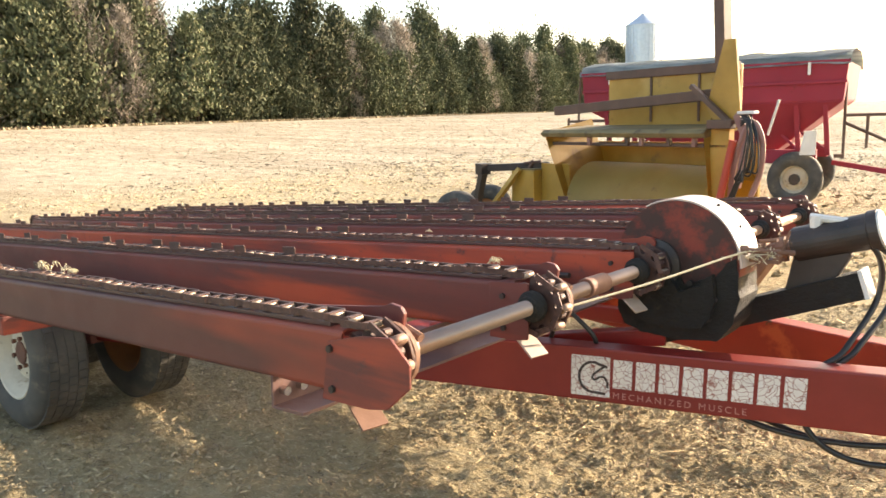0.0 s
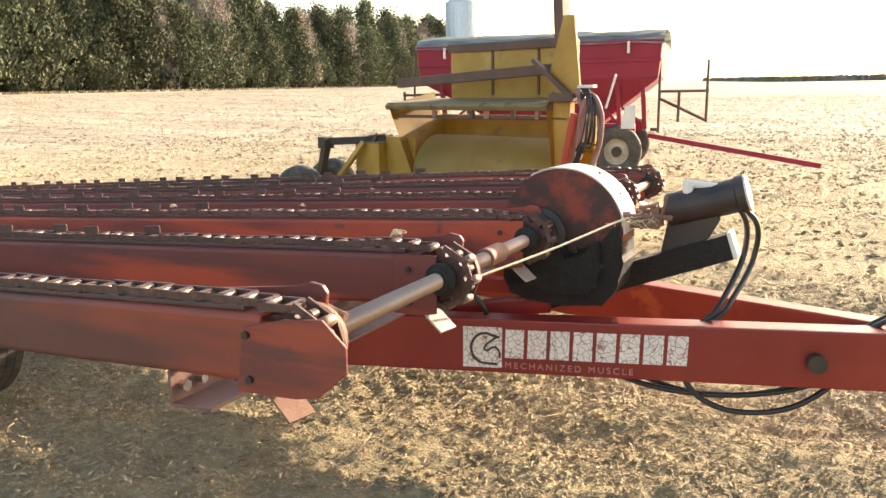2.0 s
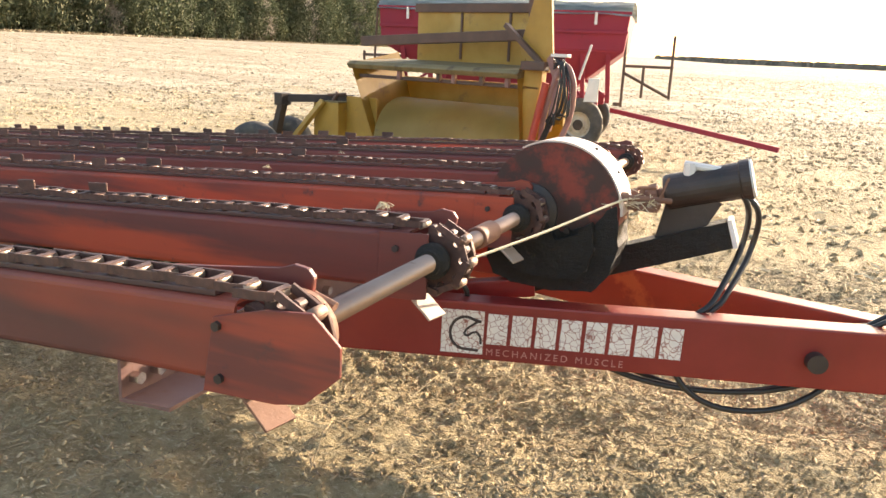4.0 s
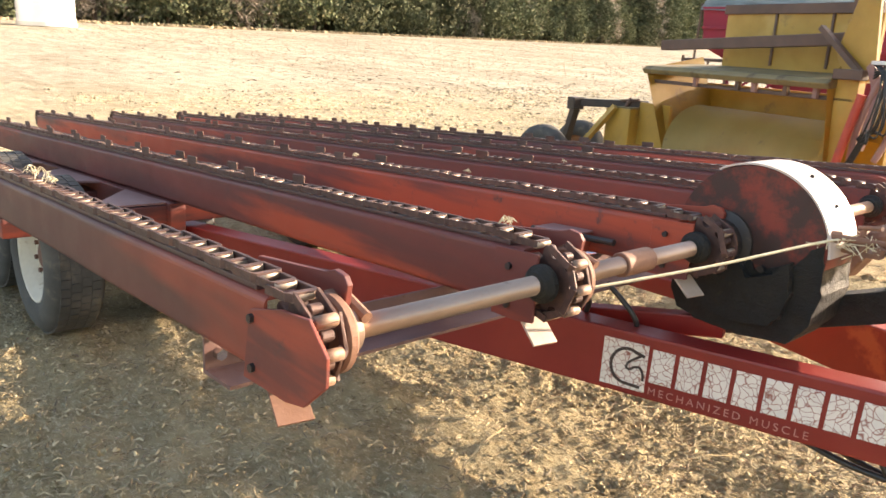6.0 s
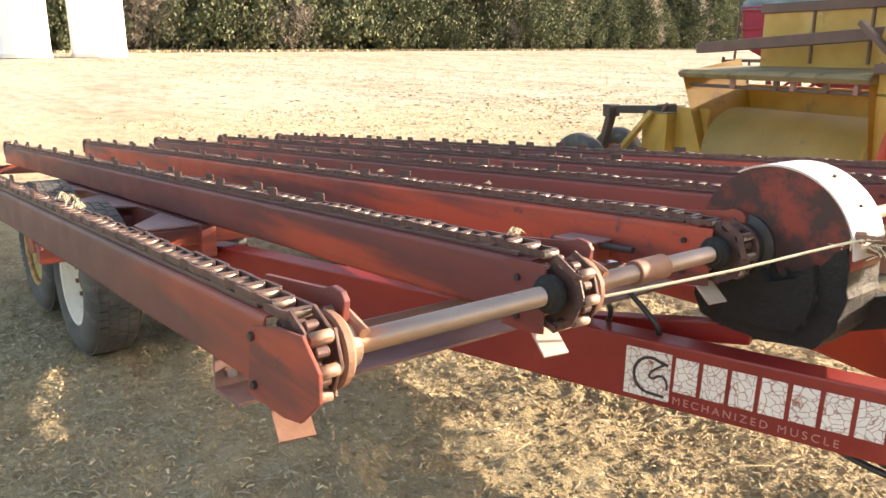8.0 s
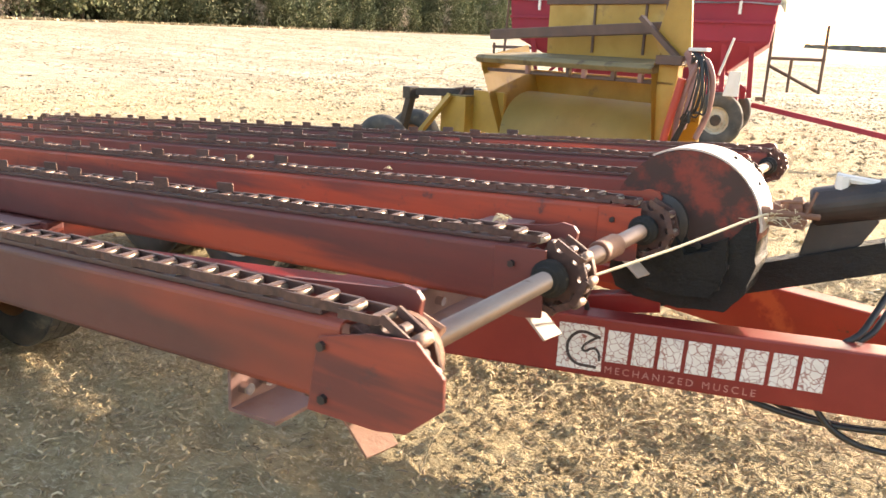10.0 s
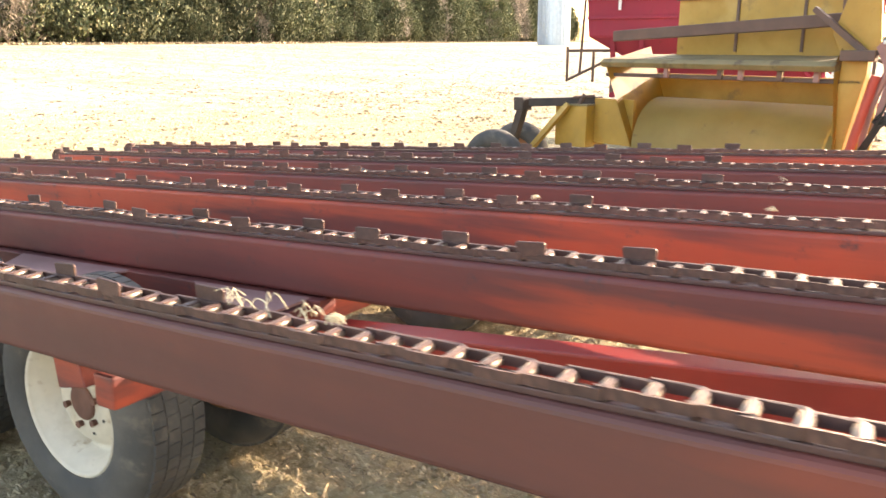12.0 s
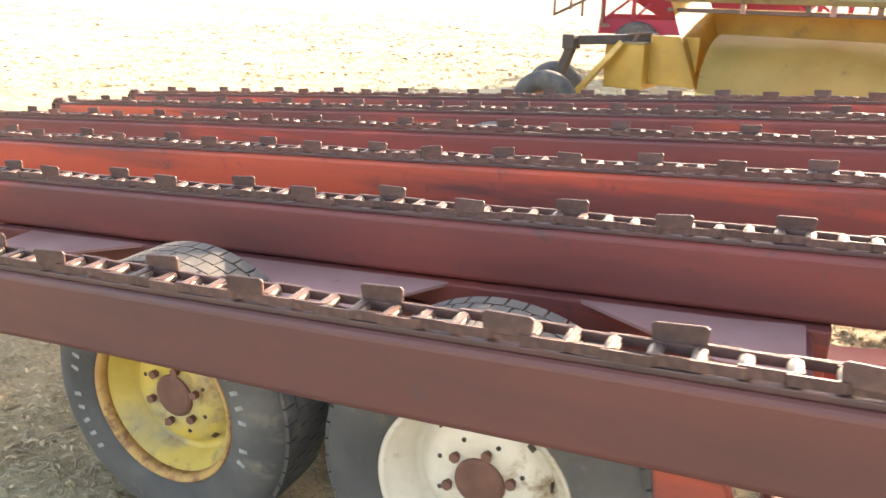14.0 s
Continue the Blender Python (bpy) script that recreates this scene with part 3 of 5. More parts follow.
cross = part("cross_angle", angle_iron(-0.26, 0.015, 5 * PITCH + 0.1, -0.157, 0.125, 0.085), dull_plate, mover, "sun-bleached rusty cross angle")
for yy in (0.045, 0.10, 0.75, 1.42):
    part("bolt", deck(rod((-0.252, yy, -0.20), (-0.23, yy, -0.20), 0.013, seg=6)), chrome, cross)
for x in (-2.05, -4.75, -6.7):
    part("cross_member", deck(box((x - 0.035, 0.02, -0.25), (x + 0.035, 5 * PITCH + 0.05, -0.170), 0.006)), red_beam, mover)

# drive housing between the third and fourth rails, with its chain case
HY0, HY1 = 1.535, 1.72
HC = Vector((0.178, 0, 0.915))
prof = []
for k in range(25):
    a = math.radians(-35 + 230 * k / 24)
    prof.append((HC.x + 0.235 * math.cos(a), HC.z + 0.235 * math.sin(a)))
prof += [(-0.02, 0.70), (0.02, 0.66), (0.33, 0.68)]
house = part("drive_housing", prism(prof, HY1 - HY0, "y", HY0, 0.004), drum_paint, mover, "black and red chipped steel drive housing")
rim = bmesh.new()
prev = None
for k in range(30):
    a = math.radians(2 + 118 * k / 29)
    ring = [rim.verts.new((HC.x + r * math.cos(a), yy, HC.z + r * math.sin(a))) for r, yy in ((0.237, HY0 - 0.004), (0.243, HY0 - 0.004), (0.243, HY1 + 0.004), (0.237, HY1 + 0.004))]
    if prev:
        for j in range(4):
            rim.faces.new((prev[j], prev[(j + 1) % 4], ring[(j + 1) % 4], ring[j]))
    else:
        rim.faces.new(ring)
    prev = ring
rim.faces.new(prev)
part("housing_rim", rim, drum_rim, house, "bare metal housing rim with sunlight in its pale colour")
for k in range(3):
    a = math.radians(10 + 26 * k)
    part("rivet", rod((HC.x + 0.24 * math.cos(a), HY0 + 0.10, HC.z + 0.24 * math.sin(a)), (HC.x + 0.25 * math.cos(a), HY0 + 0.10, HC.z + 0.25 * math.sin(a)), 0.006, seg=8), black_iron, house)
guard = []
corners = [(-0.045, 0.72), (-0.02, 0.665), (0.05, 0.640), (0.20, 0.632), (0.345, 0.650), (0.40, 0.72), (0.418, 0.80), (0.412, 0.90), (0.40, 0.955), (0.37, 0.94), (0.33, 0.885), (0.22, 0.845), (0.16, 0.93), (0.09, 0.985), (0.03, 0.97), (-0.02, 0.88), (-0.045, 0.80)]
for (u0, v0), (u1, v1) in zip(corners, corners[1:] + corners[:1]):
    for k in range(5):
        f = k / 5
        u, v = u0 + (u1 - u0) * f, v0 + (v1 - v0) * f
        guard.append((u + 0.007 * noise.noise(Vector((u * 30, v * 30, 2))), v + 0.007 * noise.noise(Vector((u * 30, v * 30, 9)))))
part("lower_guard", prism(guard, HY1 - HY0 + 0.016, "y", HY0 - 0.008, 0.0), oily_black, house, "oily black lower guard")
cu, cv = 0.185, 0.775
cover = part("sprocket_cover", prism([(cu + 0.66 * (u - cu), cv + 0.66 * (v - cv)) for u, v in guard], 0.03, "y", HY0 - 0.036, 0.0), oily_black, house)
for k in range(7):
    a = 2 * math.pi * k / 7 + 0.3
    part("bolt", rod((cu + 0.155 * math.cos(a), HY0 - 0.022, cv + 0.085 * math.sin(a)), (cu + 0.155 * math.cos(a), HY0 - 0.006, cv + 0.085 * math.sin(a)), 0.011, seg=6), black_iron, house)
hub = lathe([(0.02, -0.09), (0.045, -0.09), (0.05, -0.05), (0.075, -0.045), (0.075, -0.02), (0.1, -0.012), (0.1, 0.0), (0.02, 0.0)], 24)
hub.transform(Matrix.Translation((AX.x, HY0, AX.z)))
part("housing_hub", hub, black_iron, house)

# motor arm, hydraulic motor, drive coupling
AY = 1.77
part("motor_arm", bar((0.02, AY, 0.585), (0.765, AY, 0.872), 0.10, 0.095, 0.004), oily_black, mover, "dark steel channel arm with a sunlit end")
# thin white plate that paints the sunlight on the arm's end face
part("arm_end_plate", bar((0.760, AY, 0.872), (0.775, AY, 0.877), 0.104, 0.10, 0.002), decal_grey, mover, "end plate with sunlight painted in as white")
motor = part("hydraulic_motor", lathe([(0.02, -0.16), (0.058, -0.16), (0.064, -0.15), (0.064, 0.09), (0.07, 0.095), (0.07, 0.125), (0.02, 0.125)], 28), black_iron, mover, "black hydraulic motor", smooth=False,
             at=Matrix.Translation((0.68, AY, 1.03)) @ pose(0, 0, 0, 16, 0, -90))
part("motor_cap", rod((0, 0.126, 0), (0, 0.134, 0), 0.066, seg=28), decal_grey, motor, "pale motor end cap")
part("motor_bracket", prism([(0.50, 0.78), (0.66, 0.85), (0.72, 0.97), (0.62, 1.06), (0.55, 1.05)], 0.05, "y", AY - 0.025, 0.004), black_iron, mover)
cp = bmesh.new()
for f0, f1, r in ((0.0, 0.25, 0.028), (0.22, 0.34, 0.042), (0.34, 0.5, 0.030), (0.48, 0.6, 0.046), (0.6, 1.0, 0.026)):
    a, b = Vector((0.36, AY, 0.93)), Vector((0.60, AY, 1.0))
    add_rod(cp, a.lerp(b, f0), a.lerp(b, f1), r, seg=10)
part("drive_coupling", cp, rust_iron, mover, "rusty universal joint drive")
fitting = bmesh.new()
add_rod(fitting, (0.60, AY - 0.02, 1.05), (0.60, AY - 0.02, 1.10), 0.022, seg=8)
add_rod(fitting, (0.58, AY - 0.02, 1.095), (0.70, AY - 0.02, 1.085), 0.014, seg=8)
part("hose_fitting", fitting, decal_grey, mover, "pale hose fitting")
part("pull_rope", tube([(0.13, 0.80, 0.88), (0.27, 1.17, 0.922), (0.405, 1.515, 0.975), (0.47, 1.60, 0.985), (0.52, 1.66, 0.975)], 0.0042, 6), twine_mat, mover, "pale rope tied to the housing")
clamp = bmesh.new()
add_rod(clamp, (0.41, 1.56, 0.985), (0.56, 1.65, 0.975), 0.010, seg=10)
add_rod(clamp, (0.40, 1.555, 0.986), (0.425, 1.57, 0.985), 0.017, seg=12)
add_rod(clamp, (0.452, 1.605, 0.94), (0.468, 1.618, 1.015), 0.008, seg=8)
add_rod(clamp, (0.45, 1.62, 1.012), (0.515, 1.602, 1.024), 0.007, seg=8)
add_rod(clamp, (0.522, 1.622, 0.97), (0.545, 1.638, 1.055), 0.005, seg=6)
for u in (0.435, 0.475, 0.515):
    add_rod(clamp, (u, 1.60, 0.952), (u + 0.008, 1.60, 0.972), 0.013, seg=6)
add_box(clamp, (0.425, 1.59, 0.940), (0.525, 1.66, 0.953))
linkage = part("valve_linkage", clamp, rust_iron, mover, "dusty rusted valve linkage")
tuft = bmesh.new()
rnd = random.Random(41)
for k in range(60):
    c = Vector((rnd.gauss(0.44, 0.035), rnd.gauss(1.59, 0.03), rnd.gauss(0.962, 0.014)))
    d = Vector((rnd.gauss(0, 0.014), rnd.gauss(0, 0.014), rnd.gauss(0, 0.010)))
    add_rod(tuft, c - d, c + d, 0.0017, 0.0009, 4)
part("caught_hay", tuft, twine_mat, linkage, "dry hay caught on the linkage")

# tongue: two box beams that meet in front
NEAR_A, NEAR_B = Vector((-2.64, 0.652, 0.477)), Vector((1.48, 1.752, 0.531))
FAR_A, FAR_B = Vector((-2.70, 3.02, 0.505)), Vector((1.50, 1.79, 0.52))
t1 = part("tongue_beam", bar(NEAR_A, NEAR_B, 0.10, 0.205, 0.008), red_frame, mover, "glossy dark red tongue beam with a worn white decal")
t2 = part("tongue_beam", bar(FAR_A, FAR_B, 0.10, 0.205, 0.008), red_worn, mover, "scuffed red tongue beam with oily patches")
nd = (NEAR_B - NEAR_A).normalized()
nside = Vector((nd.y, -nd.x, 0)).normalized()          # towards the near side


def on_face(u, z):
    return NEAR_A + nd * u + nside * 0.0515 + Vector((0, 0, z))


def decal(polys, mat, name, lift=0.001, label=""):
    bm = bmesh.new()
    for poly in polys:
        vs = [bm.verts.new(on_face(u, z) + nside * lift) for u, z in poly]
        bm.faces.new(vs)
        vs2 = [bm.verts.new(on_face(u, z)) for u, z in poly]
        for j in range(len(vs)):
            bm.faces.new((vs[j], vs2[j], vs2[(j + 1) % len(vs)], vs[(j + 1) % len(vs)]))
    return part(name, bm, mat, t1, label)


U0 = 2.61                      # decal's start along the beam
decal([[(U0, -0.082), (U0 + 0.145, -0.082), (U0 + 0.145, 0.073), (U0, 0.073)]], decal_white, "decal_square", 0.001, "cracked white square with a black curved outline")
arc = []
for k in range(13):
    a = math.radians(60 + 215 * k / 12)
    arc.append((U0 + 0.082 + 0.052 * math.cos(a), -0.008 + 0.058 * math.sin(a)))
arc = [(U0 + 0.135, 0.035)] + arc + [(U0 + 0.13, -0.068)]
polys = []
for (u0, z0), (u1, z1) in zip(arc, arc[1:]):
    d = Vector((u1 - u0, z1 - z0)).normalized() * 0.005
    polys.append([(u0 - d.y, z0 + d.x), (u0 + d.y, z0 - d.x), (u1 + d.y, z1 - d.x), (u1 - d.y, z1 + d.x)])
curl = [(U0 + 0.128, 0.038), (U0 + 0.105, 0.022), (U0 + 0.085, 0.005), (U0 + 0.078, -0.012), (U0 + 0.092, -0.018), (U0 + 0.104, -0.006), (U0 + 0.122, -0.002), (U0 + 0.135, -0.020), (U0 + 0.137, -0.045)]
for (u0, z0), (u1, z1) in zip(curl, curl[1:]):
    d = Vector((u1 - u0, z1 - z0)).normalized() * 0.004
    polys.append([(u0 - d.y, z0 + d.x), (u0 + d.y, z0 - d.x), (u1 + d.y, z1 - d.x), (u1 - d.y, z1 + d.x)])
decal(polys, decal_black, "decal_curve", 0.002)
# eight worn white blocks stand for the maker's name
for k in range(8):
    u = U0 + 0.155 + 0.082 * k
    decal([[(u, -0.042), (u + 0.069, -0.042), (u + 0.071, 0.066), (u + 0.003, 0.066)]], decal_white, "decal_block")
txt = bpy.data.curves.new("slogan", "FONT")
txt.body = "MECHANIZED MUSCLE"
txt.size, txt.space_character, txt.extrude = 0.034, 1.42, 0.0006
slogan = new("slogan_lettering", txt)
slogan.data.materials.append(decal_red_text)
slogan.parent = t1
xa = Matrix(((nd.x, 0, nside.x, 0), (nd.y, 0, nside.y, 0), (nd.z, 1, 0, 0), (0, 0, 0, 1)))
slogan.matrix_basis = Matrix.Translation(on_face(U0 + 0.155, -0.082)) @ xa
tagged(slogan, "faded slogan lettering")

part("beam_lug", prism([(1.49, -0.104), (1.77, -0.104), (1.68, -0.155), (1.58, -0.155)], 0.03, "y", 0.0, 0.003), black_iron, t1, at=Matrix.Translation(NEAR_A) @ Matrix.Rotation(math.atan2(nd.y, nd.x), 4, "Z"))
part("pin_tube", rod(on_face(3.825, -0.005) - nside * 0.02, on_face(3.825, -0.005) + nside * 0.035, 0.032, seg=20), black_iron, t1)
part("hitch_jaw", box((1.40, 1.68, 0.425), (1.95, 1.84, 0.615), 0.01), red_frame, mover)

# lift linkage: two struts and two cylinders between tongue and deck
for yy, sgn in ((1.35, 1), (2.15, -1)):
    part("lift_strut", bar((-0.95, yy - 0.12 * sgn, 0.47), (0.12, 1.72 - 0.12 * sgn, 0.62), 0.06, 0.07, 0.006), red_frame, mover)
    cyl = part("lift_cylinder", rod((-0.30, yy, 0.70), (-0.80, yy - 0.05 * sgn, 0.56), 0.038, seg=20), red_hydraulic, mover, "dull red hydraulic cylinder", smooth=False)
    part("cylinder_rod", rod((-0.79, yy - 0.05 * sgn, 0.562), (-1.0, yy - 0.07 * sgn, 0.505), 0.019, seg=14), chrome, cyl, "chrome piston rod", smooth=True)
part("linkage_foot", box((-1.10, 1.05, 0.42), (-0.92, 2.45, 0.52), 0.008), red_frame, mover)

# hoses
hose_paths = [
    [(0.70, AY - 0.05, 1.07), (0.80, AY - 0.02, 0.98), (0.80, AY + 0.02, 0.82), (0.74, 1.62, 0.66), (0.70, 1.58, 0.60), (0.95, 1.66, 0.585), (1.45, 1.85, 0.63)],
    [(0.68, AY + 0.05, 1.05), (0.83, AY + 0.06, 0.96), (0.83, AY + 0.08, 0.80), (0.77, 1.66, 0.66), (0.74, 1.62, 0.60), (1.0, 1.70, 0.59), (1.45, 1.88, 0.63)],
    [(0.22, 1.56, 0.43), (0.55, 1.52, 0.37), (0.85, 1.60, 0.36), (1.10, 1.70, 0.42), (1.35, 1.80, 0.58)],
    [(0.32, 1.60, 0.43), (0.65, 1.58, 0.35), (0.95, 1.66, 0.37), (1.20, 1.76, 0.50), (1.40, 1.84, 0.62)],
    [(0.60, 1.58, 0.60), (0.66, 1.53, 0.40), (0.80, 1.56, 0.31), (1.0, 1.62, 0.33), (1.15, 1.68, 0.45), (1.22, 1.74, 0.62), (1.5, 1.86, 0.74), (1.8, 1.95, 0.78)],
    [(-0.30, 1.30, 0.74), (-0.22, 1.33, 0.66), (-0.30, 1.36, 0.55), (-0.5, 1.38, 0.52), (-0.62, 1.36, 0.60)],
    [(-0.15, 1.32, 0.74), (-0.05, 1.36, 0.62), (-0.18, 1.42, 0.50), (-0.45, 1.45, 0.50), (-0.70, 1.40, 0.58)],
    [(1.20, 1.72, 0.60), (1.36, 1.74, 0.70), (1.6, 1.84, 0.74), (1.9, 1.9, 0.72)],
    [(1.22, 1.76, 0.60), (1.42, 1.80, 0.66), (1.65, 1.88, 0.70), (1.9, 1.94, 0.69)],
]
for k, pts in enumerate(hose_paths):
    part("hydraulic_hose", tube(pts, 0.0105 if k < 5 else 0.009, 10), hose_rubber, mover, "black rubber hydraulic hose", smooth=True)

# running gear: side rails with gusset plates, walking beams, eight wheels
rust_brown = material("dark_rust", [(0.09, 0.035, 0.022), (0.17, 0.075, 0.05)], 14, 0.75, bump=0.3)


def wheel(x, y, rim_mat, face=-1, label=""):
    """Wheel at x, y; face -1 shows its dished side to -y."""
    R = 0.370
    w = part("wheel", rod((0, -0.05, 0), (0, 0.06, 0), 0.05, seg=20), black_iron, mover, label, at=Matrix.Translation((x, y, R)) @ (Matrix() if face < 0 else pose(0, 0, 0, 0, 0, 180)))
    prof = [(0.212, -0.10), (0.232, -0.118), (0.285, -0.128), (0.330, -0.120), (0.360, -0.106), (0.376, -0.088), (0.383, -0.045), (0.384, 0.0), (0.383, 0.045),
            (0.376, 0.088), (0.360, 0.106), (0.330, 0.120), (0.285, 0.128), (0.232, 0.118), (0.212, 0.10)]
    prof = [(r if r < 0.24 else 0.24 + (r - 0.24) * 0.90, yy) for r, yy in prof]
    part("tyre", lathe(prof, 56, closed=True), rubber, w, "dusty black tyre with worn tread", smooth=True)
    tread = bmesh.new()
    for k in range(52):
        for row, yy in enumerate((-0.066, -0.022, 0.022, 0.066)):
            a = 2 * math.pi * (k + 0.5 * (row % 2)) / 52
            add_box(tread, (-0.0195, yy - 0.0195, 0.362), (0.0195, yy + 0.0195, 0.3725), Matrix.Rotation(a, 4, "Y"))
    tagged(part("tread", tread, rubber, w), kind="stuff")
    if rim_mat is rim_yellow or rim_mat is rim_white:
        for k in range(44):
            if k % 22 < 8 and k % 22 != 5 and rim_mat is rim_yellow:
                a = 2 * math.pi * k / 44 + 0.9
                part("sidewall_bar", box((-0.0055, -0.0015, -0.012), (0.0055, 0.0015, 0.012), 0.001), sidewall_white, w, at=Matrix.Rotation(a, 4, "Y") @ Matrix.Translation((0, -0.1265, 0.272)) @ pose(0, 0, 0, 0, (-14, 10, 0)[k % 3], 0))
    rim_p = [(0.222, -0.108), (0.216, -0.112), (0.208, -0.104), (0.202, -0.085), (0.180, -0.072), (0.176, -0.02), (0.160, -0.012), (0.145, -0.030), (0.125, -0.052), (0.10, -0.058), (0.03, -0.058),
             (0.03, -0.052), (0.12, -0.046), (0.15, -0.006), (0.18, -0.002), (0.186, 0.06), (0.205, 0.085), (0.216, 0.112), (0.222, 0.108), (0.21, 0.08), (0.195, 0.05), (0.19, -0.06), (0.21, -0.09)]
    r = part("rim", lathe(rim_p, 48, closed=True), rim_mat, w, smooth=True)
    part("hub_cap", lathe([(0.0, -0.066), (0.050, -0.066), (0.057, -0.063), (0.059, -0.056), (0.0, -0.056)], 24), rust_brown, r)
    for k in range(6):
        a = 2 * math.pi * k / 6 + 0.3
        part("wheel_nut", rod((0.076 * math.cos(a), -0.074, 0.076 * math.sin(a)), (0.076 * math.cos(a), -0.055, 0.076 * math.sin(a)), 0.0125, 0.0095, seg=6), rust_brown, r)
    for k in range(8):
        a = 2 * math.pi * (k + 0.5) / 8
        part("bolt_hole", rod((0.102 * math.cos(a), -0.0595, 0.102 * math.sin(a)), (0.102 * math.cos(a), -0.056, 0.102 * math.sin(a)), 0.0055, seg=8), black_iron, r)
    if rim_mat is rim_yellow:
        part("rim_flange", lathe([(0.2235, -0.108), (0.2175, -0.114), (0.207, -0.106), (0.2015, -0.0865), (0.2035, -0.086), (0.209, -0.104), (0.217, -0.1125), (0.222, -0.107)], 48, closed=True), rim_rust, r, "rusted orange rim edge", True)
    part("valve_stem", rod((0.150, -0.02, 0.02), (0.158, -0.055, 0.024), 0.004, seg=8), black_iron, r)
    for k in range(4):
        a = 2 * math.pi * k / 4 + 0.8
        part("rim_slot", box((-0.009, -0.002, -0.006), (0.009, 0.002, 0.006), 0.0), black_iron, r, at=Matrix.Rotation(a, 4, "Y") @ Matrix.Translation((0, -0.034, 0.145)) @ pose(0, 0, 0, -40, 0, 0))
    return w


XF, XR = -2.62, -3.465
for mirror in (0, 1):
    fy = (lambda v: v) if not mirror else (lambda v: 5 * PITCH + 0.072 - v)
    face = -1 if not mirror else 1
    yo, yi = (0.365, 0.92) if not mirror else (2.62, 2.29)          # outer and inner wheel of each pair
    wheel(XF, yo, rim_white, face, "cream rim wheel with a worn road tyre")
    wheel(XR, yo, rim_yellow, face, "yellow rim wheel with white tyre lettering")
    wheel(XF, yi, rim_white if mirror else rim_brown, -1 if mirror else -face, "inner wheel with an off-road tyre")
    wheel(XR, yi, rim_brown, -1 if mirror else -face, "inner wheel with a rusted rim")
    ym = (yo + yi) / 2
    for x in (XF, XR):
        part("axle", rod((x, yo, 0.370), (x, yi, 0.370), 0.035, seg=16), black_iron, mover)
    part("walking_beam", box((XR - 0.1, ym - 0.04, 0.36), (XF + 0.1, ym + 0.04, 0.50), 0.01), red_beam, mover)
    part("pivot_post", box((-3.12, ym - 0.04, 0.46), (-2.92, ym + 0.04, 0.60), 0.008), red_beam, mover)
    sr = deck(box((-4.58, fy(0.70) - 0.035, -0.31), (-1.98, fy(0.70) + 0.035, -0.158), 0.006))
    part("side_rail", sr, red_beam, mover)
    for poly in (((-4.40, 0.69), (-4.35, 0.42), (-4.23, 0.38), (-3.87, 0.69)), ((-3.55, 0.69), (-3.27, 0.37), (-3.05, 0.37), (-2.85, 0.69)), ((-2.55, 0.69), (-2.19, 0.44), (-2.03, 0.44), (-2.03, 0.69))):
        bm = prism([(px, fy(py)) for px, py in poly], 0.008, "z", -0.166, 0.0)
        part("gusset_plate", deck(bm), pink_plate, mover, "sun-bleached pale red gusset plate")
    part("end_bracket", deck(prism([(-2.24, -0.155), (-2.14, -0.155), (-2.12, -0.215), (-2.23, -0.235)], 0.05, "y", fy(0.045) - 0.025, 0.003)), red_beam, mover)

# latch pocket on the third rail
latch = part("latch_pocket", deck(box((-0.44, 2 * PITCH - 0.10, -0.085), (-0.27, 2 * PITCH - 0.001, -0.078), 0.002)), pink_plate, mover, "pale bent latch pocket")
part("pocket_side", deck(box((-0.285, 2 * PITCH - 0.10, -0.15), (-0.278, 2 * PITCH - 0.001, -0.086), 0.001)), red_beam, latch)
part("latch_bar", deck(rod((-0.49, 2 * PITCH - 0.05, -0.098), (-0.15, 2 * PITCH - 0.05, -0.094), 0.011, seg=10)), black_iron, latch)

# hay and twine caught in the chains
def hay_wisp(x, i, n, size, seed):
    rnd = random.Random(seed)
    bm = bmesh.new()
    c = Vector((x, PITCH * i + 0.04, dz(x, PITCH * i) + 0.05))
    for k in range(n):
        a = rnd.uniform(0, 6.3)
        d = Vector((math.cos(a), math.sin(a) * 0.6, rnd.uniform(-0.3, 0.5))) * size * rnd.uniform(0.5, 1)
        s = c + Vector((rnd.uniform(-1, 1), rnd.uniform(-1, 1), 0)) * size * 0.3
        pts = [s - d * 0.5, s + Vector((0, 0, rnd.uniform(0.1, 0.4) * size)), s + d * 0.6]
        b2 = tube(pts, 0.0009, 4, 3)
        me = bpy.data.meshes.new("t")
        b2.to_mesh(me)
        b2.free()
        bm.from_mesh(me)
        bpy.data.meshes.remove(me)
    tagged(part("hay_wisp", bm, twine_mat, at=mover.matrix_basis.copy()), "pale dry twine and hay caught in the chain", "hay")


for args in ((-1.386, 0, 34, 0.030, 1), (-1.45, 0, 8, 0.055, 2), (-1.64, 0, 6, 0.07, 3), (-1.56, 0, 5, 0.08, 4), (-1.675, 2, 14, 0.03, 5), (-0.06, 1, 16, 0.04, 6), (-0.92, 2, 8, 0.03, 7), (-1.0, 3, 4, 0.03, 8)):
    hay_wisp(*args)

# ---- yellow bale processor behind the mover ----
yel = thing("bale_processor", "old yellow bale processor with open front and brown post", "farm machine", Matrix.Translation((-1.99, 5.69, -0.08)) @ pose(0, 0, 0, 0, 0, -15.5) @ Matrix.Diagonal((1, 1, 1.072, 1)))


def ypart(name, bm, mat, label="", smooth=False, parent=None):
    return part(name, bm, mat, parent or yel, label, smooth)


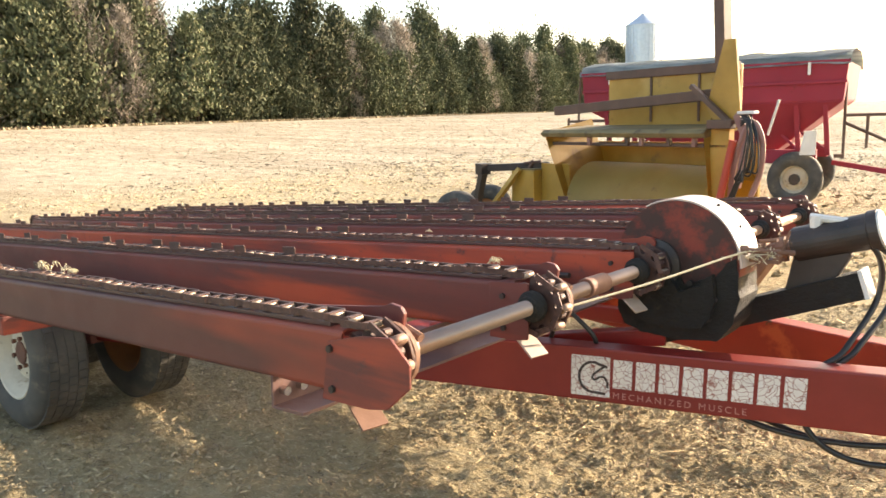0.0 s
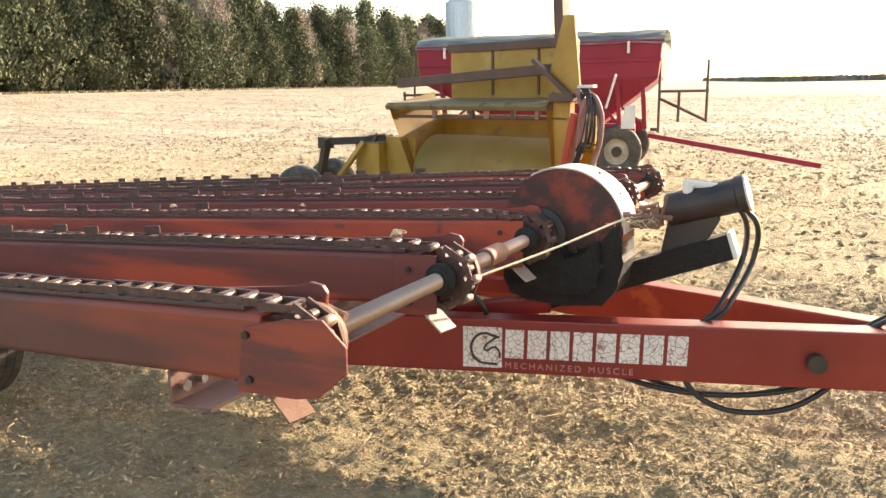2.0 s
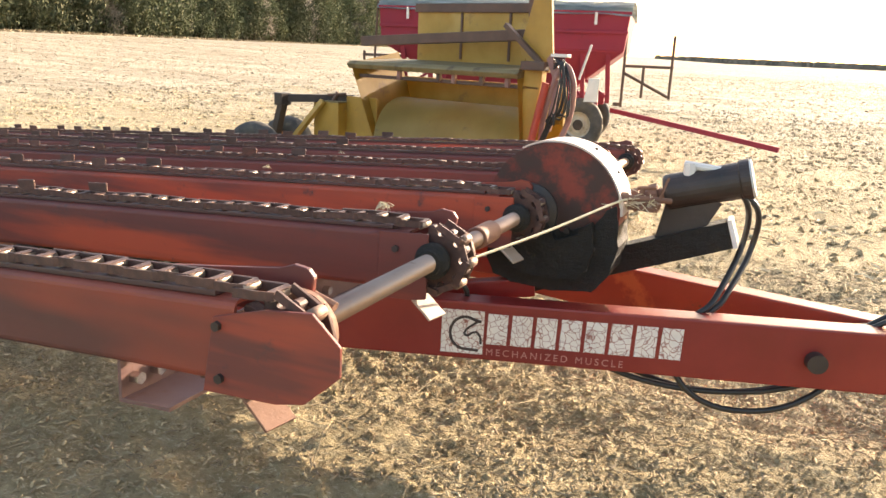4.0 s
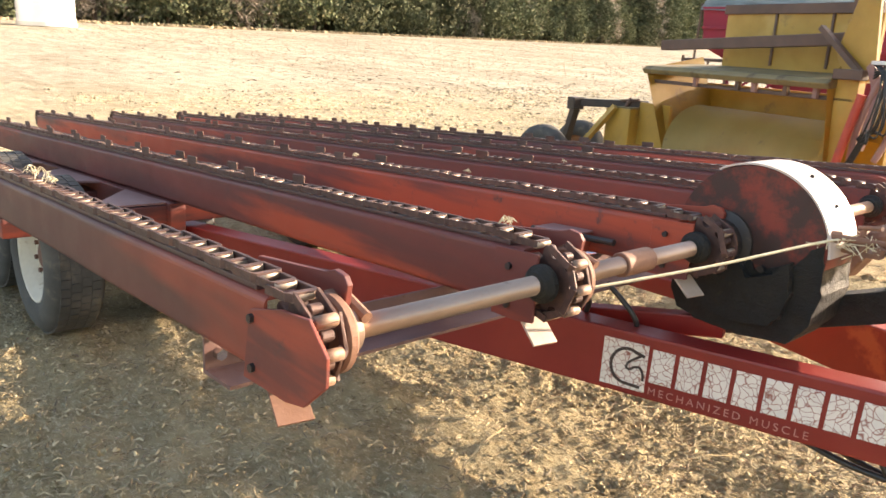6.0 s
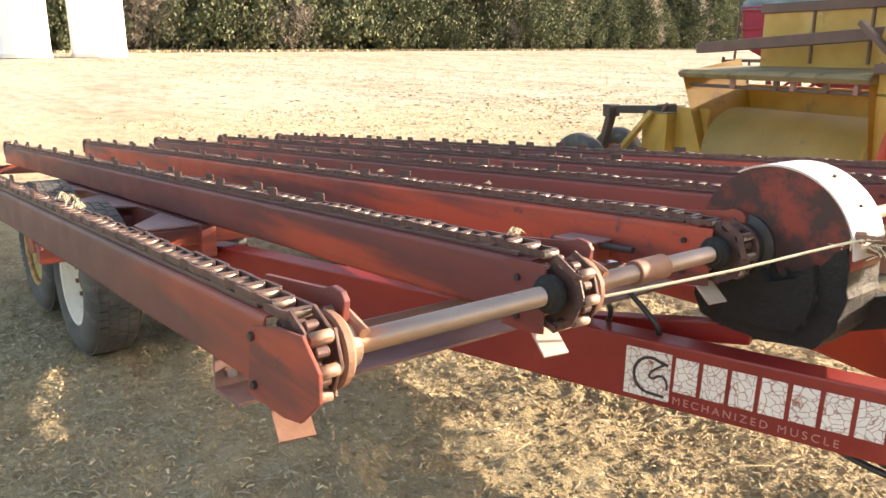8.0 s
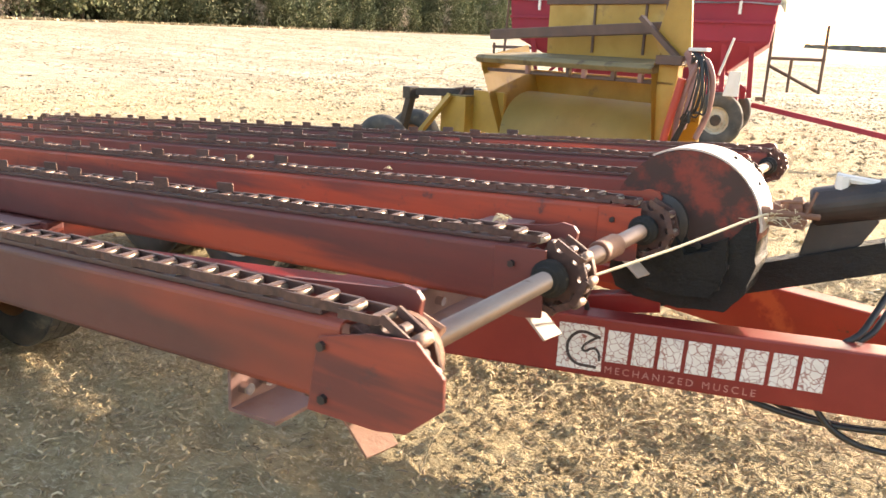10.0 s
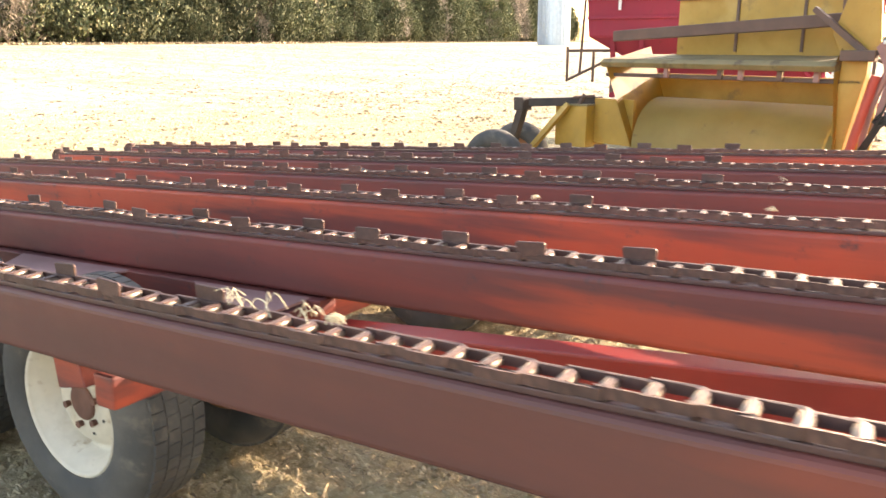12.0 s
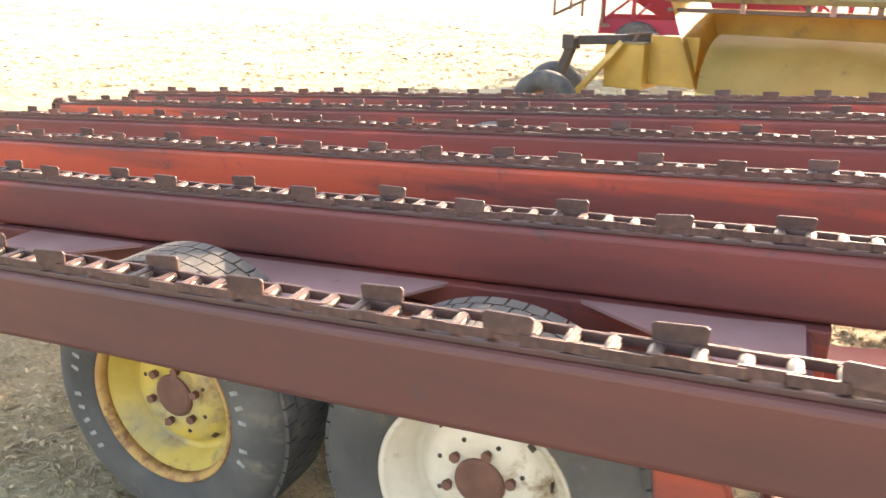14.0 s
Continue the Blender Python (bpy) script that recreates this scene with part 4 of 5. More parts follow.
# curved floor sheet and the drum behind it
sheet = bmesh.new()
prevr = None
for k in range(15):
    a = math.radians(186 - 146 * k / 14)
    zz = 0.52 + 0.40 * math.sin(a)
    ring = [sheet.verts.new((xx, 0.40 + 0.42 * math.cos(a), zz)) for xx in (-0.90, 0.0, 0.84)]
    if prevr:
        for j in range(2):
            sheet.faces.new((prevr[j], prevr[j + 1], ring[j + 1], ring[j]))
    prevr = ring
bmesh.ops.solidify(sheet, geom=sheet.faces[:], thickness=0.02)
ypart("curved_sheet", sheet, yellow_drum, "scuffed pale yellow curved front sheet", True)
ypart("lower_panel", box((-0.92, -0.02, 0.28), (0.84, 0.01, 0.49), 0.006), yellow_drum)
ypart("inner_panel", box((-1.27, 0.72, 0.5), (0.86, 0.76, 1.105), 0.005), yellow_paint)
ypart("lip_tray", prism([(-0.05, 1.215), (-0.02, 1.175), (0.62, 1.24), (0.62, 1.275), (0.0, 1.245)], 2.08, "x", -1.27, 0.004), tray_dust, "dusty yellow lip tray")
for k, xx in enumerate((-0.62, -0.12, 0.06, 0.38, 0.66)):
    ypart("lip_bracket", box((xx - 0.02, 0.02, 1.10), (xx + 0.02, 0.06, 1.19 - 0.01 * (k % 2)), 0.003), brown_steel if k % 2 else pink_plate)
ypart("corner_bracket", box((0.83, -0.035, 1.25), (1.07, 0.05, 1.32), 0.008), brown_steel)
# brown strip whose colour stands for the dark recess under the lip
ypart("lip_beam", box((-1.27, 0.05, 1.095), (0.97, 0.09, 1.125), 0.006), brown_steel)
for xx in (-1.23, 0.80):
    inner = xx + (0.30 if xx < 0 else 0.06)
    side = bmesh.new()
    depth = 0.75 if xx < 0 else 0.14
    pts = [(xx, -0.03, 1.22), (xx, depth - 0.05, 1.34), (inner, depth, 0.55), (inner, 0.02, 0.50)]
    side.faces.new([side.verts.new(p) for p in pts])
    bmesh.ops.solidify(side, geom=side.faces[:], thickness=0.03)
    ypart("side_plate", side, yellow_paint)
back = ypart("back_panel", box((-0.88, 0.60, 1.25), (0.72, 0.64, 1.78), 0.006), yellow_paint)
for xx in (-0.30, 0.28):
    ypart("panel_rib", box((xx - 0.012, 0.585, 1.30), (xx + 0.012, 0.602, 1.74), 0.002), brown_steel, parent=back)
ypart("panel_cap", box((-0.90, 0.57, 1.72), (0.72, 0.60, 1.80), 0.006), brown_steel)
ypart("boom_beam", bar((-1.32, 0.25, 1.43), (0.80, 0.25, 1.53), 0.10, 0.09, 0.008), brown_steel, "brown weathered steel box beam")
ypart("boom_post", bar((0.80, 0.30, 0.95), (0.62, 0.36, 3.2), 0.10, 0.12, 0.006, up=(0, 1, 0)), brown_steel, "tall brown steel post")
ypart("post_gusset", prism([(0.70, 1.42), (0.86, 1.15), (1.05, 1.28), (0.97, 1.95), (0.86, 1.95)], 0.03, "y", 0.14, 0.003), yellow_paint)
ypart("end_frame", prism([(0.80, 0.55), (0.88, 0.55), (1.00, 1.16), (1.00, 1.32), (0.82, 1.32)], 0.08, "y", 0.05, 0.004), yellow_paint)
ypart("base_frame", box((-1.0, 0.0, 0.20), (0.88, 0.9, 0.30), 0.01), yellow_paint)
ypart("post_brace", bar((0.56, 0.11, 1.60), (0.98, 0.09, 1.29), 0.04, 0.055, 0.004, up=(0, 1, 0)), brown_steel)
ram = ypart("lift_ram", rod((0.99, -0.05, 0.66), (1.09, -0.02, 1.16), 0.032, seg=16), red_hydraulic, "red hydraulic ram")
ypart("ram_rod", rod((0.96, -0.06, 0.46), (0.99, -0.05, 0.66), 0.018, seg=12), chrome, parent=ram)
ypart("ram_arch", tube([(1.02, 0.06, 0.50), (1.05, 0.04, 0.86), (1.14, 0.02, 1.16), (1.24, 0.02, 1.30), (1.32, 0.04, 1.16), (1.30, 0.06, 0.92), (1.22, 0.06, 0.72)], 0.024, 10, 6), pink_plate, "pale scuffed arched linkage arm", True)
for k, (hx, hz) in enumerate(((1.25, 1.02), (1.28, 1.06), (1.30, 0.98), (1.23, 0.92))):
    ypart("loop_hose", tube([(1.14, 0.0, 1.33 - 0.02 * k), (1.21 + 0.015 * k, -0.03, 1.31), (hx, -0.05, hz + 0.10), (hx - 0.02, -0.05, hz - 0.08), (1.18, -0.03, 0.84 + 0.03 * k), (1.10, 0.0, 0.86)], 0.007, 8, 6), hose_rubber, "black rubber hose", True)
ypart("lever", rod((1.36, 0.05, 1.20), (1.46, 0.03, 1.46), 0.010, seg=8), decal_grey, "pale control lever")
ypart("ram_bracket", prism([(1.08, 0.78), (1.13, 0.78), (1.19, 1.10), (1.17, 1.28), (1.09, 1.38), (1.05, 1.34), (1.12, 1.22), (1.14, 1.08)], 0.04, "y", 0.02, 0.004), pink_plate, "pale worn ram bracket")
ypart("valve_block", box((1.10, 0.0, 1.36), (1.26, 0.07, 1.385), 0.006), decal_grey)
for k in range(5):
    o = 0.024 * k
    ypart("ram_hose", tube([(1.12 + o, 0.02, 1.36), (1.22 + o, -0.02, 1.27 - o), (1.20 + o * 1.4, -0.04, 1.02 - o), (1.12 + o, -0.02, 0.82 + o), (1.03 + o * 0.5, 0.0, 0.66)], 0.0075, 8, 5), hose_rubber, "black rubber hose", True)
ypart("hitch_arm", bar((1.0, 0.1, 0.30), (1.75, -0.35, 0.42), 0.12, 0.14, 0.01), rust_iron)
ypart("hitch_foot", prism([(1.25, 0.0), (1.45, 0.0), (1.85, 0.55), (1.75, 0.62), (1.55, 0.45)], 0.12, "y", -0.35, 0.01), rust_iron, "rusty folded foot")
# castor arm at one end: a boxed bracket, a bent arm and a pair of wheels on a walking axle
bx = ypart("wheel_box", box((-1.80, -0.02, 0.46), (-1.42, 0.30, 0.83), 0.01), yellow_paint)
ypart("box_lip", box((-1.81, -0.03, 0.83), (-1.41, 0.31, 0.845), 0.004), tray_dust, parent=bx)
ypart("link_plate", box((-1.42, 0.10, 0.50), (-0.98, 0.14, 0.90), 0.006), yellow_paint)
ypart("wheel_arm", bar((-1.40, 0.20, 0.87), (-2.02, -0.26, 0.85), 0.07, 0.075, 0.006), black_iron)
ypart("arm_head", box((-2.07, -0.34, 0.78), (-1.95, -0.20, 0.90), 0.01), black_iron, "black pivot head of the castor arm")
ypart("arm_drop", bar((-2.01, -0.27, 0.80), (-2.20, -0.25, 0.36), 0.08, 0.08, 0.006, up=(0, 1, 0)), black_iron)
ypart("arm_brace", bar((-1.62, -0.05, 0.84), (-1.98, -0.20, 0.40), 0.05, 0.06, 0.004, up=(0, 1, 0)), yellow_paint)
ypart("walking_axle", bar((-2.05, -0.62, 0.315), (-2.39, 0.11, 0.315), 0.06, 0.08, 0.006), black_iron)
valve = bmesh.new()
add_rod(valve, (-1.55, 0.02, 0.83), (-1.50, 0.05, 0.93), 0.02, seg=8)
add_rod(valve, (-1.60, 0.0, 0.90), (-1.40, 0.08, 0.92), 0.012, seg=8)
ypart("pivot_pin", valve, brown_steel, "brown pin with a cross handle")
for xx, yw in ((-2.05, -0.62), (-2.39, 0.11)):
    w = ypart("machine_wheel", rod((xx, yw - 0.14, 0.315), (xx, yw + 0.14, 0.315), 0.05, seg=12), black_iron)
    tp = lathe([(0.16, -0.09), (0.24, -0.11), (0.29, -0.095), (0.31, -0.05), (0.315, 0.0), (0.31, 0.05), (0.29, 0.095), (0.24, 0.11), (0.16, 0.09)], 36, closed=True)
    tp.transform(Matrix.Translation((xx, yw, 0.315)) @ pose(0, 0, 0, 0, 0, 24))
    ypart("tyre", tp, rubber, "dusty grey tyre", True, parent=w)
    dp = lathe([(0.0, -0.03), (0.15, -0.06), (0.165, -0.085), (0.165, 0.085), (0.0, 0.05)], 28)
    dp.transform(Matrix.Translation((xx, yw, 0.315)) @ pose(0, 0, 0, 0, 0, 24))
    ypart("rim", dp, rim_brown, parent=w)

# ---- red gravity wagon further back ----
wag = thing("grain_wagon", "crimson gravity grain wagon under a grey-green tarp", "grain wagon", Matrix.Translation((-3.35, 11.76, -0.07)) @ pose(0, 0, 0, 0, 0, 8) @ Matrix.Diagonal((0.97, 1, 1.03, 1)))
WL, WR, WD = -1.975, 1.975, 1.25


def taper(z0, z1, lo0, hi0, lo1, hi1):
    """A bin section from rectangle 0 at z0 up to rectangle 1 at z1; rectangles as ((x0, y0), (x1, y1))."""
    bm = bmesh.new()
    rect = lambda lo, hi, z: [bm.verts.new((*p, z)) for p in ((lo[0], lo[1]), (hi[0], lo[1]), (hi[0], hi[1]), (lo[0], hi[1]))]
    a, b = rect(lo0, hi0, z0), rect(lo1, hi1, z1)
    bm.faces.new(a)
    bm.faces.new(b[::-1])
    for j in range(4):
        bm.faces.new((a[j], a[(j + 1) % 4], b[(j + 1) % 4], b[j]))
    bevelled(bm, 0.012, 1)
    return bm


upper = part("bin_side", taper(1.50, 2.03, (WL, -WD), (WR - 0.02, WD), (WL - 0.03, -WD - 0.05), (WR + 0.03, WD + 0.05)), wagon_red, wag, "crimson painted bin wall")
part("bin_rib", box((WL - 0.02, -WD - 0.055, 1.74), (WR + 0.02, -WD - 0.03, 1.78), 0.004), wagon_red, upper)
part("bin_flange", box((WL - 0.03, -WD - 0.07, 1.99), (WR + 0.05, -WD - 0.04, 2.05), 0.006), wagon_red, upper)
part("hopper", taper(0.72, 1.50, (-0.6, -0.5), (0.9, 0.5), (WL, -WD), (WR - 0.02, WD)), wagon_red, wag)
tarp = bmesh.new()
prevr = None
for k in range(41):
    xx = WL - 0.06 + (WR - WL + 0.12) * k / 40
    ring = []
    for j in range(13):
        a = math.pi * j / 12
        ring.append(tarp.verts.new((xx + 0.02 * noise.noise(Vector((k, j, 1))), -(WD + 0.08) * math.cos(a), 2.00 + 0.24 * math.sin(a) ** 0.7 + 0.035 * noise.noise(Vector((xx * 2.3, j * 0.7, 3))))))
    if prevr:
        for j in range(12):
            tarp.faces.new((prevr[j], prevr[j + 1], ring[j + 1], ring[j]))
    prevr = ring
bmesh.ops.solidify(tarp, geom=tarp.faces[:], thickness=0.01)
part("tarp", tarp, tarp_mat, wag, "wrinkled grey-green tarp", True)
for xx in (-1.5, 0.0, 1.5):
    part("tarp_strap", box((xx - 0.02, -WD - 0.10, 1.86), (xx + 0.02, -WD - 0.075, 2.03), 0.003), decal_grey, wag)
part("chassis_beam", box((-1.7, -0.9, 0.62), (1.6, -0.75, 0.82), 0.01), wagon_red, wag)
part("chassis_beam", box((-1.7, 0.75, 0.62), (1.6, 0.9, 0.82), 0.01), wagon_red, wag)
for xx in (-1.65, -1.2, 1.35, 1.75):
    part("bin_leg", bar((xx, -0.85, 0.75), (xx * 0.98, -WD + 0.05, 1.53), 0.07, 0.07, 0.005, up=(0, 1, 0)), wagon_red, wag)
    part("leg_brace", bar((xx, -0.85, 0.80), (xx * 0.55, -0.7, 1.35), 0.04, 0.04, 0.003, up=(0, 1, 0)), wagon_red, wag)
for sx, name in ((1, "front_platform"), (-1, "rear_platform")):
    x0 = 1.85 * sx + (0.12 if sx > 0 else 0.20)
    pf = part(name, box((min(x0, x0 + 0.75 * sx), -1.0, 1.28), (max(x0, x0 + 0.75 * sx), -0.2, 1.32), 0.005), brown_steel, wag)
    top = 1.75 if sx > 0 else 1.36
    for a, b in (((x0, -1.0, 0.7), (x0, -1.0, top)), ((x0 + 0.72 * sx, -1.0, 0.85), (x0 + 0.72 * sx, -1.0, top)), ((x0, -1.0, 1.20), (x0 + 0.70 * sx, -1.0, 0.88)), ((x0 + 0.3 * sx, -1.0, 0.85), (x0 + 0.3 * sx, -1.0, 1.3))):
        part("platform_post", rod(a, b, 0.022, seg=8), brown_steel, pf)
    part("platform_brace", bar((x0 - 0.12 * sx, -1.0, 0.74), (x0 + 0.02 * sx, -1.0, 0.74), 0.05, 0.05, 0.003, up=(0, 0, 1)), brown_steel, pf)
part("bin_ladder", rod((WL - 0.12, -WD - 0.02, 0.95), (WL - 0.06, -WD - 0.02, 2.1), 0.02, seg=8), brown_steel, wag)
part("drawbar", bar((1.8, -0.55, 0.62), (4.3, -1.6, 0.28), 0.07, 0.07, 0.005), wagon_red, wag, "red tubular drawbar lowered to the ground")
part("chute", prism([(1.40, 0.76), (1.62, 0.76), (1.62, 1.10), (1.46, 1.10)], 0.06, "y", -1.2, 0.004), decal_grey, wag, "white chute door")
for xx, yy in ((-1.12, -0.95), (1.33, -0.95), (-1.12, 0.95), (1.33, 0.95)):
    w = part("wheel", rod((xx, yy - 0.12, 0.40), (xx, yy + 0.12, 0.40), 0.08, seg=16), black_iron, wag)
    tp = lathe([(0.20, -0.12), (0.30, -0.14), (0.37, -0.12), (0.395, -0.06), (0.40, 0.0), (0.395, 0.06), (0.37, 0.12), (0.30, 0.14), (0.20, 0.12)], 40, closed=True)
    tp.transform(Matrix.Translation((xx, yy, 0.40)))
    part("tyre", tp, rubber, w, "dusty black tyre", True)
    dp = lathe([(0.0, -0.03), (0.12, -0.05), (0.17, -0.02), (0.195, -0.11), (0.205, -0.11), (0.205, 0.11), (0.0, 0.05)], 32)
    dp.transform(Matrix.Translation((xx, yy, 0.40)))
    part("rim", dp, rim_white, w)

# ---- far things: grain silo, two white tanks ----
silo = thing("grain_silo", "pale galvanized grain silo with a cone roof", "silo", Matrix.Translation((-53.8, 116.0, -0.1)))
part("shell", lathe([(2.55, 0.0), (2.55, 14.6)], 40), galvanized, silo, at=pose(0, 0, 0, 90, 0, 0))
part("cone_roof", lathe([(2.66, 14.55), (2.66, 14.65), (0.3, 16.3), (0.3, 16.5), (0.0, 16.5)], 40), galvanized, silo, at=pose(0, 0, 0, 90, 0, 0))
for k in range(26):
    a = 2 * math.pi * k / 26
    part("stiffener", box((2.54, -0.05, 0), (2.62, 0.05, 14.6), 0.0), galvanized, silo, at=Matrix.Rotation(a, 4, "Z"))
tank = thing("storage_tank", "tall white upright storage tank at the field edge", "tank", Matrix.Translation((-59.3, 10.80, 1.18)), group="white tanks")
part("tank_shell", (lathe([(1.88, 0.0), (1.88, 9.0), (1.83, 9.1), (0.0, 10.0)], 40)), white_tank, tank, at=pose(0, 0, 0, 90, 0, 0))
part("tank_base", (lathe([(1.95, -0.15), (1.95, 0.12), (1.83, 0.12)], 40)), decal_grey, tank, at=pose(0, 0, 0, 90, 0, 0))
copy_thing(tank, Matrix.Translation((-59.3, 15.93, 1.18)))


# ---- the tree row ----
def leaf_material(name, cols):
    m = bpy.data.materials.new(name)
    m.use_nodes = True
    nt = m.node_tree
    b = nt.nodes["Principled BSDF"]
    geo = nt.nodes.new("ShaderNodeNewGeometry")
    col = ramp(nt, geo.outputs["Random Per Island"], [(i / (len(cols) - 1), c) for i, c in enumerate(cols)])
    oi = nt.nodes.new("ShaderNodeObjectInfo")
    hs = nt.nodes.new("ShaderNodeHueSaturation")
    mr = nt.nodes.new("ShaderNodeMapRange")
    mr.inputs[3].default_value, mr.inputs[4].default_value = 0.62, 1.65
    nt.links.new(oi.outputs["Random"], mr.inputs[0])
    nt.links.new(mr.outputs[0], hs.inputs["Value"])
    nt.links.new(col, hs.inputs["Color"])
    nt.links.new(hs.outputs[0], b.inputs["Base Color"])
    b.inputs["Roughness"].default_value = 0.85
    b.inputs["Specular IOR Level"].default_value = 0.2
    return m


cedar_leaf = leaf_material("cedar_foliage", [(0.050, 0.062, 0.034), (0.076, 0.090, 0.048), (0.105, 0.114, 0.062), (0.15, 0.145, 0.088)])
twig_leaf = leaf_material("bare_twigs", [(0.16, 0.14, 0.115), (0.26, 0.225, 0.185), (0.36, 0.315, 0.265)])


def cedar_crown(seed, height, width, n, sparse):
    """Sprays of small upright leaf tufts gathered on limbs, uneven and gappy."""
    rnd = random.Random(seed)
    verts, faces = [], []
    limbs = []
    for k in range(70):
        h = rnd.uniform(0.02, 0.97)
        r = width * (1 - h) ** 0.82 * rnd.uniform(0.55, 1.12) * (0.6 + 0.4 * min(1, h / 0.15)) + 0.1
        a = rnd.uniform(0, 6.283)
        limbs.append((h * height, r, a, rnd.uniform(0.35, 1.25) * (0.35 + width * 0.24)))
    for k in range(n):
        h, r, a, s = rnd.choice(limbs)
        f = rnd.uniform(0.35, 1.0) ** 0.6
        c = Vector((r * f * math.cos(a), r * f * math.sin(a), h + 0.25 * r * f)) + Vector((rnd.gauss(0, s * 0.42), rnd.gauss(0, s * 0.42), rnd.gauss(0, s * 0.55)))
        L, w = rnd.uniform(0.22, 0.6), rnd.uniform(0.08, 0.19)
        out = Vector((c.x, c.y, 0))
        d = (Vector((rnd.gauss(0, 0.6), rnd.gauss(0, 0.6), 1.0 if not sparse else 0.7)) + out * 0.12).normalized()
        side = d.cross(Vector((rnd.gauss(0, 1), rnd.gauss(0, 1), rnd.gauss(0, 0.4)))).normalized()
        if sparse:
            w *= 0.28
            L *= 1.7
        i = len(verts)
        verts += [tuple(c - side * w), tuple(c + side * w * 0.9 + d * L * 0.25), tuple(c + d * L), tuple(c - side * w * 0.7 + d * L * 0.5)]
        faces.append((i, i + 1, i + 2, i + 3))
    me = bpy.data.meshes.new("crown")
    me.from_pydata(verts, [], faces)
    me.materials.append(twig_leaf if sparse else cedar_leaf)
    return me


def tree(seed, height, width, n, sparse):
    ob = thing("bare_tree" if sparse else "cedar_tree",
               "leafless grey-brown tree in a windbreak row" if sparse else "dark green cedar tree in a windbreak row", "tree", group="windbreak trees")
    rnd = random.Random(seed + 99)
    bm = bmesh.new()
    add_rod(bm, (0, 0, -0.4), (0.1, 0, height * 0.5), 0.20, 0.12, 8)
    add_rod(bm, (0.1, 0, height * 0.5), (0, 0.05, height * 0.95), 0.12, 0.02, 6)
    for k in range(16 if sparse else 9):
        h = rnd.uniform(0.12, 0.8) * height
        a = rnd.uniform(0, 6.3)
        r = width * (1 - h / height) ** 0.6 * 0.9
        add_rod(bm, (0.05, 0, h), (r * math.cos(a), r * math.sin(a), h + r * (0.9 if sparse else 0.35)), 0.055, 0.012, 5)
    part("trunk", bm, bark, ob)
    crown = new("crown", cedar_crown(seed, height, width, n, sparse))
    crown.parent = ob
    return ob


protos = [tree(11, 12.5, 4.8, 9000, False), tree(12, 10.8, 4.6, 8000, False), tree(13, 14.2, 5.0, 9500, False), tree(14, 9.0, 4.4, 8000, False), tree(15, 12.4, 3.9, 7500, False),
          tree(21, 12.0, 3.2, 6500, True), tree(22, 10.4, 2.8, 5500, True)]
rnd = random.Random(5)
spots = []
y = -14.0
while y < 222:
    for row in (0, 1, 2):
        spots.append((-80 - 0.08 * (y - 20) - 3.6 * row + rnd.uniform(-1.0, 1.0), y + row * 1.6 + rnd.uniform(-0.7, 0.7), row))
    y += 3.1 + rnd.uniform(-0.6, 0.7)
used = set()
for x, yy, row in spots:
    bare = 0.34 if row == 0 else 0.38
    k = rnd.choice((5, 6)) if rnd.random() < bare else rnd.randrange(5)
    s = rnd.uniform(0.78, 1.34) * (0.92 if row == 0 else 1.10) * (1.14 if yy < 80 else 1.0)
    m = Matrix.Translation((x, yy, ground_height(x, yy))) @ Matrix.Rotation(rnd.uniform(0, 6.28), 4, "Z") @ Matrix.Diagonal((s, s, s * rnd.uniform(0.92, 1.08), 1))
    if k in used:
        c = copy_thing(protos[k], m)
        c.scale = (s, s, s)
    else:
        used.add(k)
        protos[k].matrix_basis = m
for p_, k in ((p, i) for i, p in enumerate(protos)):
    if k not in used:
        p_.matrix_basis = Matrix.Translation((-90, 30 + 3 * k, 1.75))

# dry tall grass along the row's foot
grass_mat = leaf_material("dry_grass", [(0.30, 0.23, 0.15), (0.40, 0.32, 0.21), (0.52, 0.43, 0.29)])
verts, faces = [], []
rnd = random.Random(8)
for k in range(18000):
    yy = rnd.uniform(-16, 225)
    x = -77.5 - 0.08 * (yy - 20) + rnd.gauss(0, 0.9)
    z = ground_height(x, yy) - 0.05
    h, w = rnd.uniform(0.08, 0.40), rnd.uniform(0.10, 0.35)
    a = rnd.uniform(0, 3.14)
    i = len(verts)
    verts += [(x - w * math.cos(a), yy - w * math.sin(a), z), (x + w * math.cos(a), yy + w * math.sin(a), z), (x + rnd.gauss(0, 0.15), yy + rnd.gauss(0, 0.15), z + h)]
    faces.append((i, i + 1, i + 2))
me = bpy.data.meshes.new("dry_grass")
me.from_pydata(verts, [], faces)
me.materials.append(grass_mat)
tagged(new("dry_grass", me), "strip of tall dry reddish grass along the tree row", "grass", kind="stuff")

# far hedge line and rise on the horizon
verts, faces = [], []
for k in range(2600):
    x, yy = rnd.uniform(-60, 140), rnd.uniform(420, 440)
    h, w = rnd.uniform(0.8, 3.0), rnd.uniform(0.8, 2.0)
    i = len(verts)
    verts += [(x - w, yy, 0), (x + w, yy, 0), (x + w * 0.7, yy, h), (x - w * 0.5, yy, h * rnd.uniform(0.7, 1.0))]
    faces.append((i, i + 1, i + 2, i + 3))
me = bpy.data.meshes.new("far_hedge")
me.from_pydata(verts, [], faces)
me.materials.append(twig_leaf)
tagged(new("far_hedge", me), "low dark hedge line on the far horizon", "hedge", kind="stuff")


